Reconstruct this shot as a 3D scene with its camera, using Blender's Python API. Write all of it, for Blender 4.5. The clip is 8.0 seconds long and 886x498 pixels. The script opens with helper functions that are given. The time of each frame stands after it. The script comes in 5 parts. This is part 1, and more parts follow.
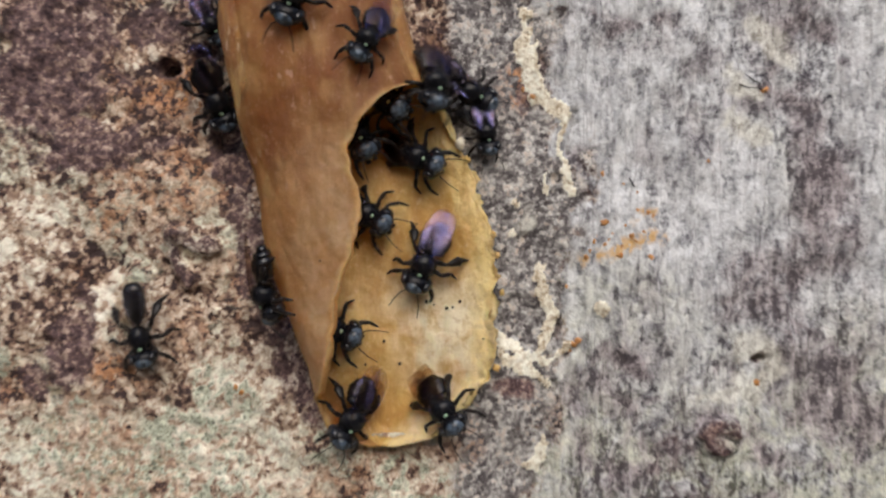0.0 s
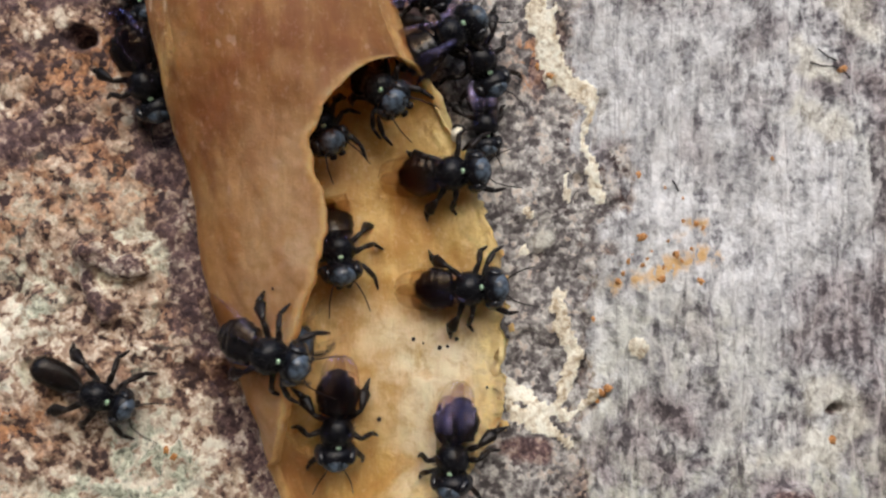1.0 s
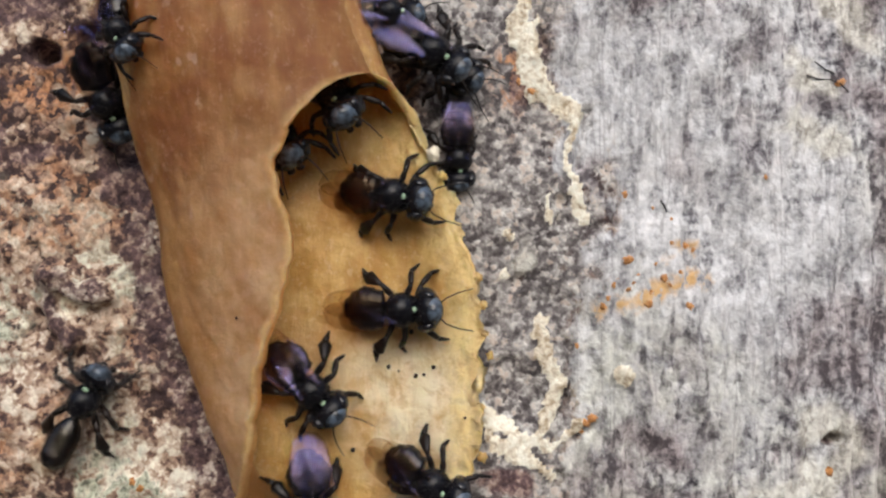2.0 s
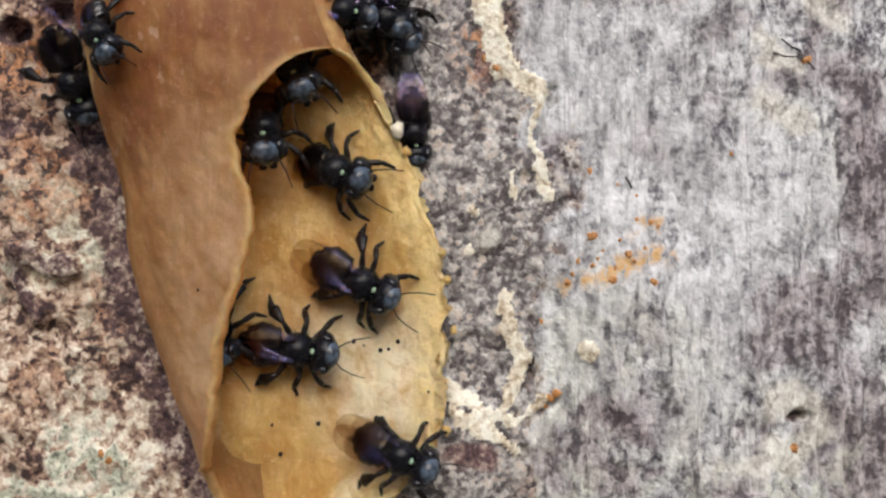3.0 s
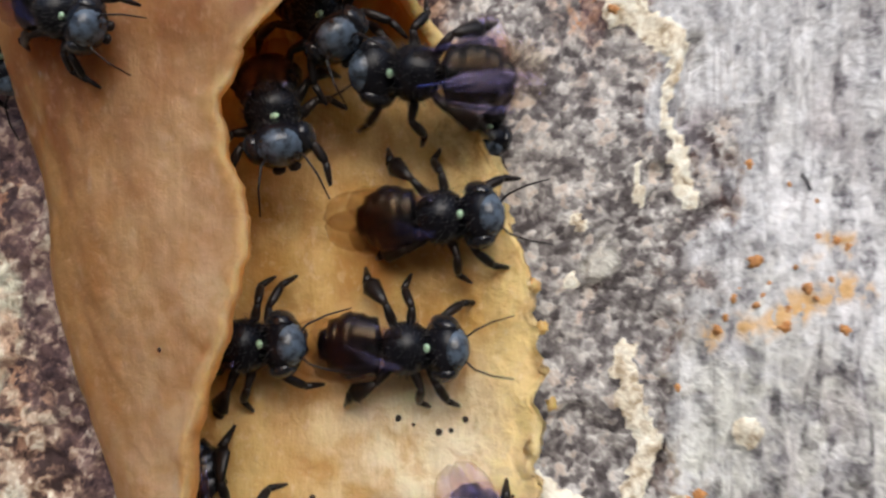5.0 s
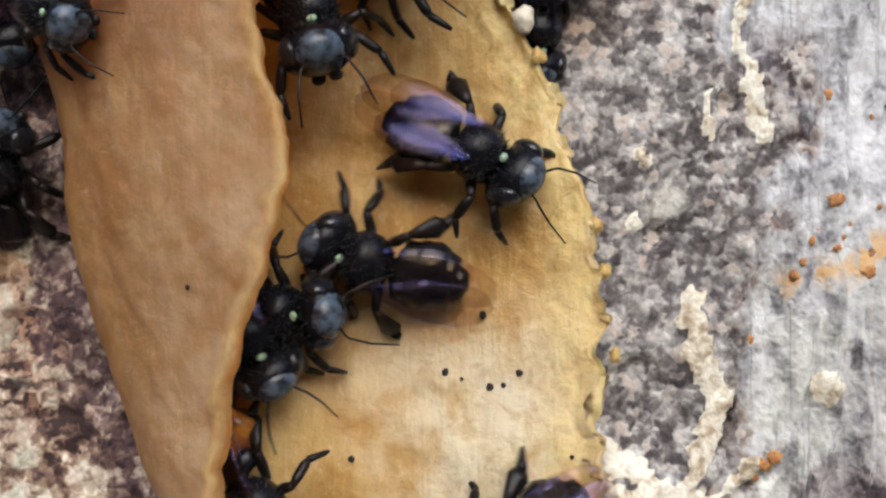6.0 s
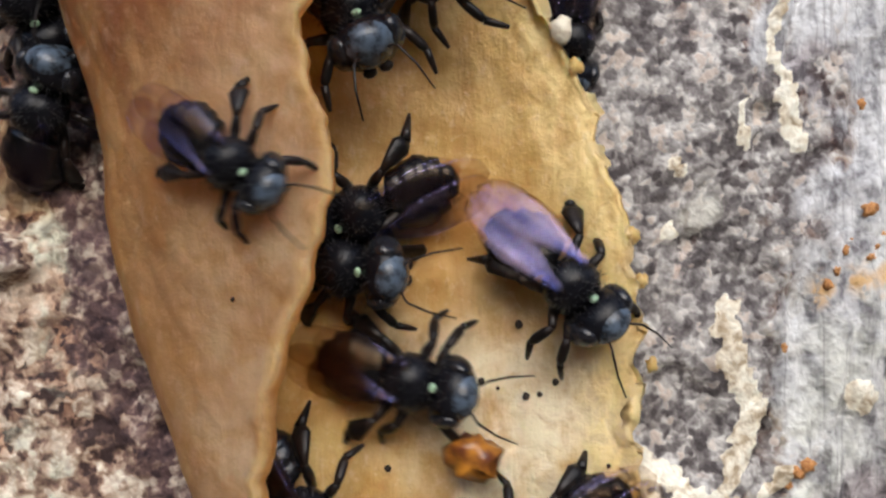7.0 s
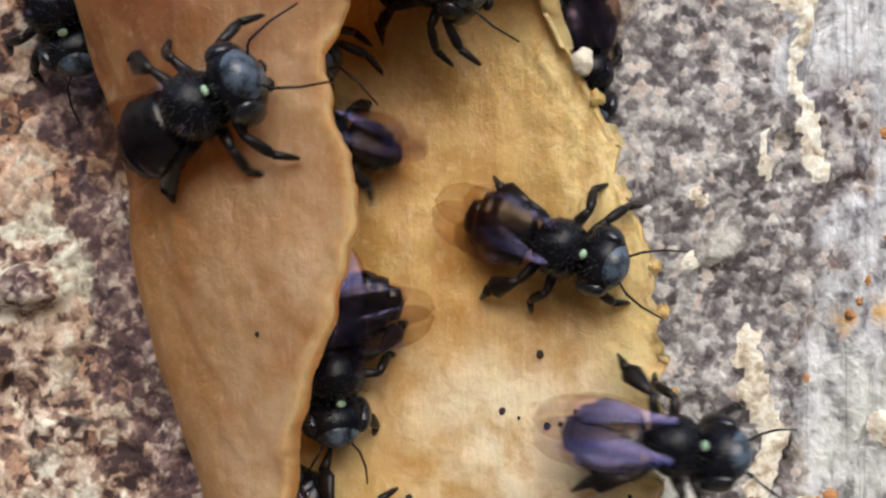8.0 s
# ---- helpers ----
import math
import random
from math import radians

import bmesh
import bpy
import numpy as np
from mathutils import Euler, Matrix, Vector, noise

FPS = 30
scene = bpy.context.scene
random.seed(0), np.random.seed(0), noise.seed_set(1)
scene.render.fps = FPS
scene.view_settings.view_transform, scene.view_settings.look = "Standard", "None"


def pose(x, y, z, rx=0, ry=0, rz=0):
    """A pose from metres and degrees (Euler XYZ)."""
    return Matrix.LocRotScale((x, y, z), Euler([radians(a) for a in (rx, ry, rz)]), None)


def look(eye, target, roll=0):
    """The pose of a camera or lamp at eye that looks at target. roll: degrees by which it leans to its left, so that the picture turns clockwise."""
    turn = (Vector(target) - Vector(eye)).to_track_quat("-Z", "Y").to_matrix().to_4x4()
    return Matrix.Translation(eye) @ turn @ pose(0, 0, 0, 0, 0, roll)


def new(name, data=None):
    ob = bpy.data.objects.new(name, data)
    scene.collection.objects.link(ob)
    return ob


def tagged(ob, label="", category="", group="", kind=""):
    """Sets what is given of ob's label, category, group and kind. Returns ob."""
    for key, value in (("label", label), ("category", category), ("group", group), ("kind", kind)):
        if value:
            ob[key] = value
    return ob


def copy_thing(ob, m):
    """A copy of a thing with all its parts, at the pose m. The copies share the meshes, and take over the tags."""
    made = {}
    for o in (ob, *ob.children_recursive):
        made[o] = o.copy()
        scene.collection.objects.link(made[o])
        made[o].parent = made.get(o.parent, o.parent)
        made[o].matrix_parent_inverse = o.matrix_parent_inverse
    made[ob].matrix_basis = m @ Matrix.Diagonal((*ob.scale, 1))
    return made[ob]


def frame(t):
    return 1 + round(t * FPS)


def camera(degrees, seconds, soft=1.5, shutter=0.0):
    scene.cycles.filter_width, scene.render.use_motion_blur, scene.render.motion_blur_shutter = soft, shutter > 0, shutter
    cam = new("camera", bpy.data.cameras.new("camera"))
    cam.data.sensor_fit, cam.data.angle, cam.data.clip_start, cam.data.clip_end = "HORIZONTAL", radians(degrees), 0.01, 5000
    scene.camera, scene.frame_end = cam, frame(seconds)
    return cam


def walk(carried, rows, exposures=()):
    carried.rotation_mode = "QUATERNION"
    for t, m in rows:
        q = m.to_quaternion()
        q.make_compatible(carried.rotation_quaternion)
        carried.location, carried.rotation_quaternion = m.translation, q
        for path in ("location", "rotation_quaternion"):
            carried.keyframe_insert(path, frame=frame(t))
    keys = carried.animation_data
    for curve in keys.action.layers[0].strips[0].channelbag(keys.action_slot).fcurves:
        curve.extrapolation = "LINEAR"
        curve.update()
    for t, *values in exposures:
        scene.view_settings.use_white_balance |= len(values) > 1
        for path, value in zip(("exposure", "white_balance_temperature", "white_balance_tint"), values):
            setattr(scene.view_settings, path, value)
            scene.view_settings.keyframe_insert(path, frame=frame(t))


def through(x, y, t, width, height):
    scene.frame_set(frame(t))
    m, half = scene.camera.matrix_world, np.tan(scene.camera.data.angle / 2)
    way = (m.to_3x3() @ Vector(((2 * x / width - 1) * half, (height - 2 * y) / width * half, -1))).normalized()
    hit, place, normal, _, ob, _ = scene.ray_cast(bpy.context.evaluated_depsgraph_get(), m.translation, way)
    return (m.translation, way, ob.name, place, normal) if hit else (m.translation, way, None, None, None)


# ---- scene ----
# The camera's way, in millimetres from its first place, then yaw, pitch and roll in degrees.
MM, EYE = 0.001, 1.2
cam = camera(52.0, 8.0, soft=2.35, shutter=0.5)
ROWS = [
    (0, -1.826, 0.259, -0.314, -1.520, 0.313, -0.317),
    (0.5, -1.227, 9.181, 0.825, -1.214, 0.204, -0.315),
    (1, -1.853, 14.516, 0.751, -2.506, 0.568, -0.307),
    (1.5, -1.139, 16.485, 1.982, -2.429, 0.197, -0.272),
    (1.7, -0.592, 16.538, 2.298, -2.103, 0.283, -0.301),
    (2.8, 2.199, 16.231, 1.491, -0.984, 0.133, -0.208),
    (3, 2.689, 16.128, 1.121, -0.844, 0.080, -0.195),
    (3.5, 3.335, 16.735, 0.378, -0.757, 0.202, -0.140),
    (4, 2.544, 19.958, 0.710, -1.224, 0.005, -0.080),
    (4.5, 0.756, 25.952, 1.581, -1.816, 0.158, -0.043),
    (5, -0.628, 32.169, 2.235, -1.555, 0.056, 0.065),
    (5.2, -1.007, 33.878, 1.967, -1.404, 0.048, 0.108),
    (6.3, -2.346, 35.044, 0.200, -1.305, -0.411, -0.070),
    (6.5, -2.567, 35.039, 0.271, -1.311, -0.484, -0.088),
    (7, -3.397, 35.015, 0.743, -1.707, -0.326, -0.079),
    (7.5, -3.728, 34.968, 1.177, -1.483, 0.064, -0.004),
    (8, -3.644, 34.910, 1.605, -0.851, -0.127, -0.023),
]
walk(cam, [(t, pose(x * MM, y * MM, EYE + z * MM, 90 + pitch, -roll, yaw)) for t, x, y, z, yaw, pitch, roll in ROWS],
     exposures=[(0.0, 0.16, 6350, 10), (0.5, 0.19, 6350, 10), (1.0, 0.32, 6350, 10), (1.5, 0.39, 6300, 10), (3.5, 0.39, 6250, 10), (4.5, 0.45, 6200, 10), (5.0, 0.49, 6200, 10),
                (6.5, 0.51, 6050, 10), (7.5, 0.52, 6150, 10), (8.0, 0.55, 6150, 10)])

# ---- light: bright open shade, a veiled sky in front of the trunk ----
world = bpy.data.worlds.new("veiled_sky")
scene.world = world
world.use_nodes = True
sky = world.node_tree.nodes.new("ShaderNodeTexSky")
sky.sky_type, sky.sun_disc = "NISHITA", False
sky.sun_elevation, sky.sun_rotation = radians(34), radians(174)
sky.dust_density, sky.air_density = 3.0, 1.0
world.node_tree.links.new(sky.outputs[0], world.node_tree.nodes["Background"].inputs[0])
world.node_tree.nodes["Background"].inputs[1].default_value = 0.15
sun = new("sun", bpy.data.lights.new("sun", "SUN"))
sun.data.energy, sun.data.angle, sun.data.color = 1.80, radians(58), (1.0, 0.96, 0.90)
sun.matrix_world = look((0.10, -1.0, EYE + 0.72), (0, 0.06, EYE))


# ---- materials ----
def material(name, rough=0.6, spec=0.5):
    mat = bpy.data.materials.new(name)
    mat.use_nodes = True
    tree = mat.node_tree
    bsdf = tree.nodes["Principled BSDF"]
    bsdf.inputs["Roughness"].default_value = rough
    bsdf.inputs["Specular IOR Level"].default_value = spec
    return mat, tree, bsdf


def coords(tree, stretch=(1, 1, 1)):
    """Object coordinates in millimetres, stretched."""
    tc, mp = tree.nodes.new("ShaderNodeTexCoord"), tree.nodes.new("ShaderNodeMapping")
    mp.inputs["Scale"].default_value = [1000 * s for s in stretch]
    mp.inputs["Rotation"].default_value = (0.52, 0.37, 0.61)
    tree.links.new(tc.outputs["Object"], mp.inputs["Vector"])
    return mp.outputs[0]


def grain(tree, vec, scale, detail=4.0, rough=0.6, warp=0.0):
    n = tree.nodes.new("ShaderNodeTexNoise")
    n.inputs["Scale"].default_value, n.inputs["Detail"].default_value = scale, detail
    n.inputs["Roughness"].default_value, n.inputs["Distortion"].default_value = rough, warp
    tree.links.new(vec, n.inputs["Vector"])
    return n.outputs["Fac"]


def band(tree, value, lo, hi):
    """0 below lo, 1 above hi (either way round), smooth between."""
    m = tree.nodes.new("ShaderNodeMapRange")
    m.interpolation_type = "SMOOTHSTEP"
    tree.links.new(value, m.inputs["Value"])
    flip = lo > hi
    m.inputs["From Min"].default_value, m.inputs["From Max"].default_value = min(lo, hi), max(lo, hi)
    m.inputs["To Min"].default_value, m.inputs["To Max"].default_value = (1, 0) if flip else (0, 1)
    return m.outputs[0]


def maths(tree, op, a, b):
    m = tree.nodes.new("ShaderNodeMath")
    m.operation = op
    for n, v in enumerate((a, b)):
        if isinstance(v, (int, float)):
            m.inputs[n].default_value = v
        else:
            tree.links.new(v, m.inputs[n])
    return m.outputs[0]


def blend(tree, fac, a, b, mode="MIX"):
    m = tree.nodes.new("ShaderNodeMix")
    m.data_type, m.blend_type = "RGBA", mode
    for n, v in ((0, fac), (6, a), (7, b)):
        if isinstance(v, (int, float)):
            m.inputs[n].default_value = v
        elif isinstance(v, tuple):
            m.inputs[n].default_value = (*v, 1)
        else:
            tree.links.new(v, m.inputs[n])
    return m.outputs[2]


def attr(tree, name):
    a = tree.nodes.new("ShaderNodeAttribute")
    a.attribute_name = name
    return a.outputs["Fac"]


def bump(tree, bsdf, height, mm, strength=1.0):
    b = tree.nodes.new("ShaderNodeBump")
    b.inputs["Strength"].default_value, b.inputs["Distance"].default_value = strength, mm * MM
    tree.links.new(height, b.inputs["Height"])
    tree.links.new(b.outputs[0], bsdf.inputs["Normal"])


def chips(tree, vec, scale, warp=0.5):
    """Random value of each crumb of a granular surface, and the height of its rounded top."""
    n = tree.nodes.new("ShaderNodeTexNoise")
    n.inputs["Scale"].default_value, n.inputs["Detail"].default_value = scale * 0.9, 1.5
    tree.links.new(vec, n.inputs["Vector"])
    mix = tree.nodes.new("ShaderNodeVectorMath")
    mix.operation = "MULTIPLY_ADD"
    tree.links.new(n.outputs["Color"], mix.inputs[0])
    mix.inputs[1].default_value = [warp / scale * 3] * 3
    tree.links.new(vec, mix.inputs[2])
    cells = tree.nodes.new("ShaderNodeTexVoronoi")
    cells.feature = "SMOOTH_F1"
    cells.inputs["Scale"].default_value, cells.inputs["Smoothness"].default_value = scale, 0.6
    tree.links.new(mix.outputs[0], cells.inputs["Vector"])
    sep = tree.nodes.new("ShaderNodeSeparateColor")
    tree.links.new(cells.outputs["Color"], sep.inputs[0])
    return sep.outputs[0], maths(tree, "SUBTRACT", 1.0, cells.outputs["Distance"])


def palette(tree, value, *stops):
    ramp = tree.nodes.new("ShaderNodeValToRGB")
    els = ramp.color_ramp.elements
    for k, (at, col) in enumerate(stops):
        e = els[k] if k < 2 else els.new(at)
        e.position, e.color = at, (*col, 1)
    tree.links.new(value, ramp.inputs[0])
    return ramp.outputs[0]


def weigh(tree, *pairs):
    """A weighted sum of values."""
    total = 0.0
    for value, weight in pairs:
        total = maths(tree, "ADD", maths(tree, "MULTIPLY", value, weight), total)
    return total


def bark_material():
    mat, tree, bsdf = material("bark", 0.8, 0.25)
    v, flat = coords(tree), coords(tree, (1.0, 1.0, 0.30))
    grit, fine, broad = grain(tree, v, 1.3, 3, 0.65, 0.8), grain(tree, v, 3.2, 1.5, 0.6, 0.5), grain(tree, v, 0.20, 4, 0.65, 0.6)
    fibre, blotch = grain(tree, flat, 1.1, 3, 0.65, 0.6), grain(tree, v, 0.45, 4, 0.7, 0.8)
    streak = grain(tree, coords(tree, (1.0, 1.0, 0.07)), 1.3, 4, 0.65, 0.2)
    crumb, top = chips(tree, v, 1.7, 0.6)
    small, small_top = chips(tree, v, 3.2, 0.6)
    shard, shard_top = chips(tree, coords(tree, (1.0, 1.0, 0.55)), 2.4, 0.6)
    # crumbly brown bark with cream and green-grey lichen
    pick = weigh(tree, (crumb, 0.52), (small, 0.44), (grit, 0.35), (broad, 0.85), (fine, 0.30))
    pick = weigh(tree, (maths(tree, "SUBTRACT", pick, 1.24), 1.18), (attr(tree, "lichen"), 0.14), (attr(tree, "worn"), 0.22))
    pick = maths(tree, "ADD", pick, 0.415)
    left = palette(tree, pick, (0.18, (0.05, 0.03, 0.028)), (1.0, (0.84, 0.80, 0.68)), (0.34, (0.21, 0.13, 0.098)), (0.50, (0.40, 0.285, 0.205)),
                   (0.64, (0.57, 0.465, 0.365)), (0.80, (0.75, 0.68, 0.56)))
    green = maths(tree, "MULTIPLY", attr(tree, "lichen"), band(tree, weigh(tree, (blotch, 0.7), (crumb, 0.3)), 0.42, 0.58))
    left = blend(tree, green, left, palette(tree, fine, (0.32, (0.16, 0.165, 0.13)), (0.68, (0.66, 0.68, 0.55)), (0.5, (0.45, 0.47, 0.36))))
    # pale grey fibrous bark with dark specks
    speck = maths(tree, "SUBTRACT", weigh(tree, (shard, 0.22), (small, 0.16), (fine, 0.60), (fibre, 0.60)), 0.79)
    speck = maths(tree, "MULTIPLY", speck, weigh(tree, (attr(tree, "dusk"), 0.32), (band(tree, broad, 0.40, 0.65), 0.40)))
    speck = weigh(tree, (speck, 1.0), (maths(tree, "SUBTRACT", weigh(tree, (shard, 0.42), (fine, 0.70), (fibre, 0.45)), 0.765), 0.62))
    pick = weigh(tree, (speck, 1.0), (maths(tree, "SUBTRACT", weigh(tree, (blotch, 0.75), (streak, 0.50), (broad, 0.45)), 0.85), 1.0), (attr(tree, "dusk"), -0.14))
    pick = maths(tree, "ADD", pick, 0.505)
    grey = palette(tree, pick, (0.10, (0.055, 0.050, 0.060)), (0.95, (0.80, 0.795, 0.80)), (0.28, (0.225, 0.218, 0.230)), (0.42, (0.418, 0.418, 0.425)), (0.62, (0.625, 0.628, 0.632)))
    grey = blend(tree, maths(tree, "MULTIPLY", attr(tree, "lichen"), band(tree, blotch, 0.35, 0.60)), grey, palette(tree, pick, (0.20, (0.13, 0.13, 0.10)), (0.80, (0.72, 0.73, 0.62)), (0.45, (0.46, 0.465, 0.385))))
    grey = blend(tree, maths(tree, "MULTIPLY", attr(tree, "dusk"), band(tree, broad, 0.62, 0.42)), grey, palette(tree, pick, (0.20, (0.085, 0.07, 0.075)), (0.80, (0.60, 0.54, 0.54)), (0.45, (0.33, 0.285, 0.29))))
    line = grain(tree, coords(tree, (1.0, 1.0, 0.035)), 0.55, 3, 0.55, 0.1)
    crease = band(tree, maths(tree, "ABSOLUTE", maths(tree, "SUBTRACT", line, 0.5), 0.0), 0.014, 0.003)
    crease = maths(tree, "MULTIPLY", crease, band(tree, blotch, 0.42, 0.56))
    grey = blend(tree, maths(tree, "MULTIPLY", crease, 0.35), grey, (0.11, 0.095, 0.10))
    # scaly purple-brown belt between
    pick = maths(tree, "SUBTRACT", weigh(tree, (crumb, 0.40), (small, 0.60), (grit, 0.50), (fine, 0.50), (blotch, 0.7)), 0.86)
    belt = palette(tree, pick, (0.12, (0.070, 0.060, 0.060)), (1.0, (0.78, 0.755, 0.71)), (0.36, (0.180, 0.163, 0.158)), (0.58, (0.385, 0.365, 0.345)), (0.76, (0.60, 0.58, 0.545)))
    belt = blend(tree, maths(tree, "MULTIPLY", band(tree, weigh(tree, (small, 0.6), (blotch, 0.6)), 0.74, 0.86), 0.45), belt, (0.42, 0.29, 0.20))
    grey_way = band(tree, weigh(tree, (attr(tree, "grey"), 1.0), (small, 0.30), (blotch, 0.5), (fine, 0.3)), 0.80, 1.30)
    col = blend(tree, grey_way, left, grey)
    belt_way = band(tree, weigh(tree, (attr(tree, "belt"), 1.0), (small, 0.30), (blotch, 0.5), (fine, 0.3)), 0.80, 1.30)
    col = blend(tree, belt_way, col, belt)
    col = blend(tree, maths(tree, "MULTIPLY", attr(tree, "rust"), band(tree, weigh(tree, (blotch, 0.5), (small, 0.5)), 0.40, 0.60)), col, palette(tree, fine, (0.35, (0.24, 0.115, 0.065)), (0.65, (0.56, 0.29, 0.15))))
    # dark bark colour, which also carries painted shade by the tube and crusts
    stain_shade = band(tree, maths(tree, "SUBTRACT", attr(tree, "stain_shade"), weigh(tree, (grit, 0.60), (small, 0.35), (fine, 0.30))), -0.30, 0.42)
    col = blend(tree, stain_shade, col, palette(tree, weigh(tree, (fine, 0.5), (crumb, 0.25), (small, 0.25)), (0.25, (0.030, 0.018, 0.022)), (0.76, (0.46, 0.32, 0.26)), (0.50, (0.135, 0.083, 0.082))))
    cream = palette(tree, weigh(tree, (fine, 0.7), (crumb, 0.3)), (0.30, (0.42, 0.33, 0.22)), (0.62, (0.87, 0.84, 0.72)), (0.45, (0.70, 0.63, 0.49)))
    amber = maths(tree, "MULTIPLY", attr(tree, "amber"), band(tree, weigh(tree, (fine, 0.6), (shard, 0.4)), 0.34, 0.54))
    col = blend(tree, amber, col, (0.60, 0.38, 0.17))
    col = blend(tree, attr(tree, "film"), col, palette(tree, weigh(tree, (fine, 0.6), (shard, 0.4)), (0.25, (0.36, 0.33, 0.28)), (0.70, (0.80, 0.79, 0.71)), (0.45, (0.62, 0.60, 0.53))))
    col = blend(tree, band(tree, weigh(tree, (attr(tree, "crust"), 1.0), (fine, 0.5), (small, 0.2)), 0.72, 0.86), col, cream)
    tree.links.new(col, bsdf.inputs["Base Color"])
    height = weigh(tree, (grit, 0.35), (fine, 0.35), (fibre, 0.4), (top, 0.6), (small_top, 0.5), (shard_top, 0.35))
    bump(tree, bsdf, height, 0.16, 0.7)
    return mat


def wax_material(name, dark, light, through, uneven=0.40):
    mat, tree, bsdf = material(name, 0.5, 0.4)
    v, run = coords(tree), coords(tree, (1.3, 1.3, 0.2))
    mottle, fine, streak = grain(tree, v, 0.55, 5, 0.6, 0.4), grain(tree, v, 3.0, 4, 0.65), grain(tree, run, 0.8, 4, 0.6)
    patch = grain(tree, v, 1.5, 3, 0.65, 0.6)
    col = blend(tree, band(tree, mottle, 0.36, 0.66), dark, light)
    col = blend(tree, maths(tree, "MULTIPLY", band(tree, streak, 0.60, 0.36), uneven), col, (0.46, 0.225, 0.06))
    aged = maths(tree, "MULTIPLY", attr(tree, "old"), weigh(tree, (band(tree, streak, 0.75, 0.30), 0.70), (band(tree, mottle, 0.75, 0.30), 0.45)))
    col = blend(tree, aged, col, (0.32, 0.135, 0.06))
    col = blend(tree, maths(tree, "MULTIPLY", attr(tree, "old"), band(tree, grain(tree, coords(tree, (1, 1, 0.6)), 1.3, 2, 0.5), 0.64, 0.72)), col, (0.66, 0.48, 0.33))
    col = blend(tree, maths(tree, "MULTIPLY", attr(tree, "pale"), band(tree, mottle, 0.20, 0.62)), col, (0.84, 0.70, 0.49))
    col = blend(tree, maths(tree, "MULTIPLY", attr(tree, "rim"), weigh(tree, (band(tree, patch, 0.30, 0.58), 0.5), (0.30, 1.0))), col, (0.88, 0.655, 0.30))
    col = blend(tree, maths(tree, "MULTIPLY", band(tree, grain(tree, v, 3.6, 3, 0.6), 0.55, 0.72), 0.28), col, (0.84, 0.66, 0.45))
    dots = grain(tree, coords(tree, (1, 1, 0.55)), 2.6, 2, 0.6, 0.3)
    col = blend(tree, maths(tree, "MULTIPLY", band(tree, patch, 0.54, 0.30), 0.38), col, (0.50, 0.265, 0.08))
    col = blend(tree, maths(tree, "MULTIPLY", band(tree, dots, 0.60, 0.74), 0.30), col, (0.84, 0.66, 0.44))
    tree.links.new(col, bsdf.inputs["Base Color"])
    bsdf.inputs["Subsurface Weight"].default_value = 0.3
    bsdf.inputs["Subsurface Radius"].default_value = (1.0, 0.5, 0.2)
    bsdf.inputs["Subsurface Scale"].default_value = 1.5 * MM
    bump(tree, bsdf, weigh(tree, (fine, 0.5), (streak, 1.0), (patch, 0.5), (dots, 0.15)), 0.20, 0.6)
    glow, mix = tree.nodes.new("ShaderNodeBsdfTranslucent"), tree.nodes.new("ShaderNodeMixShader")
    tree.links.new(blend(tree, 0.55, col, (1.0, 0.62, 0.25)), glow.inputs[0])
    mix.inputs[0].default_value = through
    tree.links.new(bsdf.outputs[0], mix.inputs[1])
    tree.links.new(glow.outputs[0], mix.inputs[2])
    tree.links.new(mix.outputs[0], tree.nodes["Material Output"].inputs["Surface"])
    return mat


def chitin_material(name, col, col2, rough, sheen, spec=0.5, spots=1.6):
    mat, tree, bsdf = material(name, rough, spec)
    v = coords(tree)
    n, f = grain(tree, v, spots, 4, 0.6), grain(tree, v, 14.0, 3, 0.6)
    tree.links.new(blend(tree, band(tree, n, 0.35, 0.65), col, col2), bsdf.inputs["Base Color"])
    bsdf.inputs["Sheen Weight"].default_value = sheen
    bsdf.inputs["Sheen Roughness"].default_value = 0.4
    bsdf.inputs["Sheen Tint"].default_value = (0.62, 0.72, 0.85, 1)
    bump(tree, bsdf, f, 0.03, 0.5)
    return mat


def wing_material(name, tint, sheen):
    """A thin smoky membrane: it lets most light through and mirrors a little of it in violet."""
    mat, tree, bsdf = material(name)
    n = grain(tree, coords(tree, (0.4, 2.2, 1.0)), 1.3, 3, 0.5)
    clear, gloss, both = (tree.nodes.new("ShaderNode" + kind) for kind in ("BsdfTransparent", "BsdfGlossy", "AddShader"))
    tree.links.new(blend(tree, band(tree, n, 0.35, 0.65), tint, tuple(0.93 * c for c in tint)), clear.inputs[0])
    tree.links.new(blend(tree, band(tree, n, 0.40, 0.62), (sheen[0] * 1.15, sheen[1] * 1.15, sheen[2] * 1.05), (sheen[0] * 0.35, sheen[1] * 0.5, sheen[2] * 0.9)), gloss.inputs["Color"])
    gloss.inputs["Roughness"].default_value = 0.16
    b = tree.nodes.new("ShaderNodeBump")
    b.inputs["Strength"].default_value, b.inputs["Distance"].default_value = 0.8, 0.1 * MM
    tree.links.new(n, b.inputs["Height"])
    tree.links.new(b.outputs[0], gloss.inputs["Normal"])
    tree.links.new(clear.outputs[0], both.inputs[0])
    tree.links.new(gloss.outputs[0], both.inputs[1])
    tree.links.new(both.outputs[0], tree.nodes["Material Output"].inputs["Surface"])
    return mat


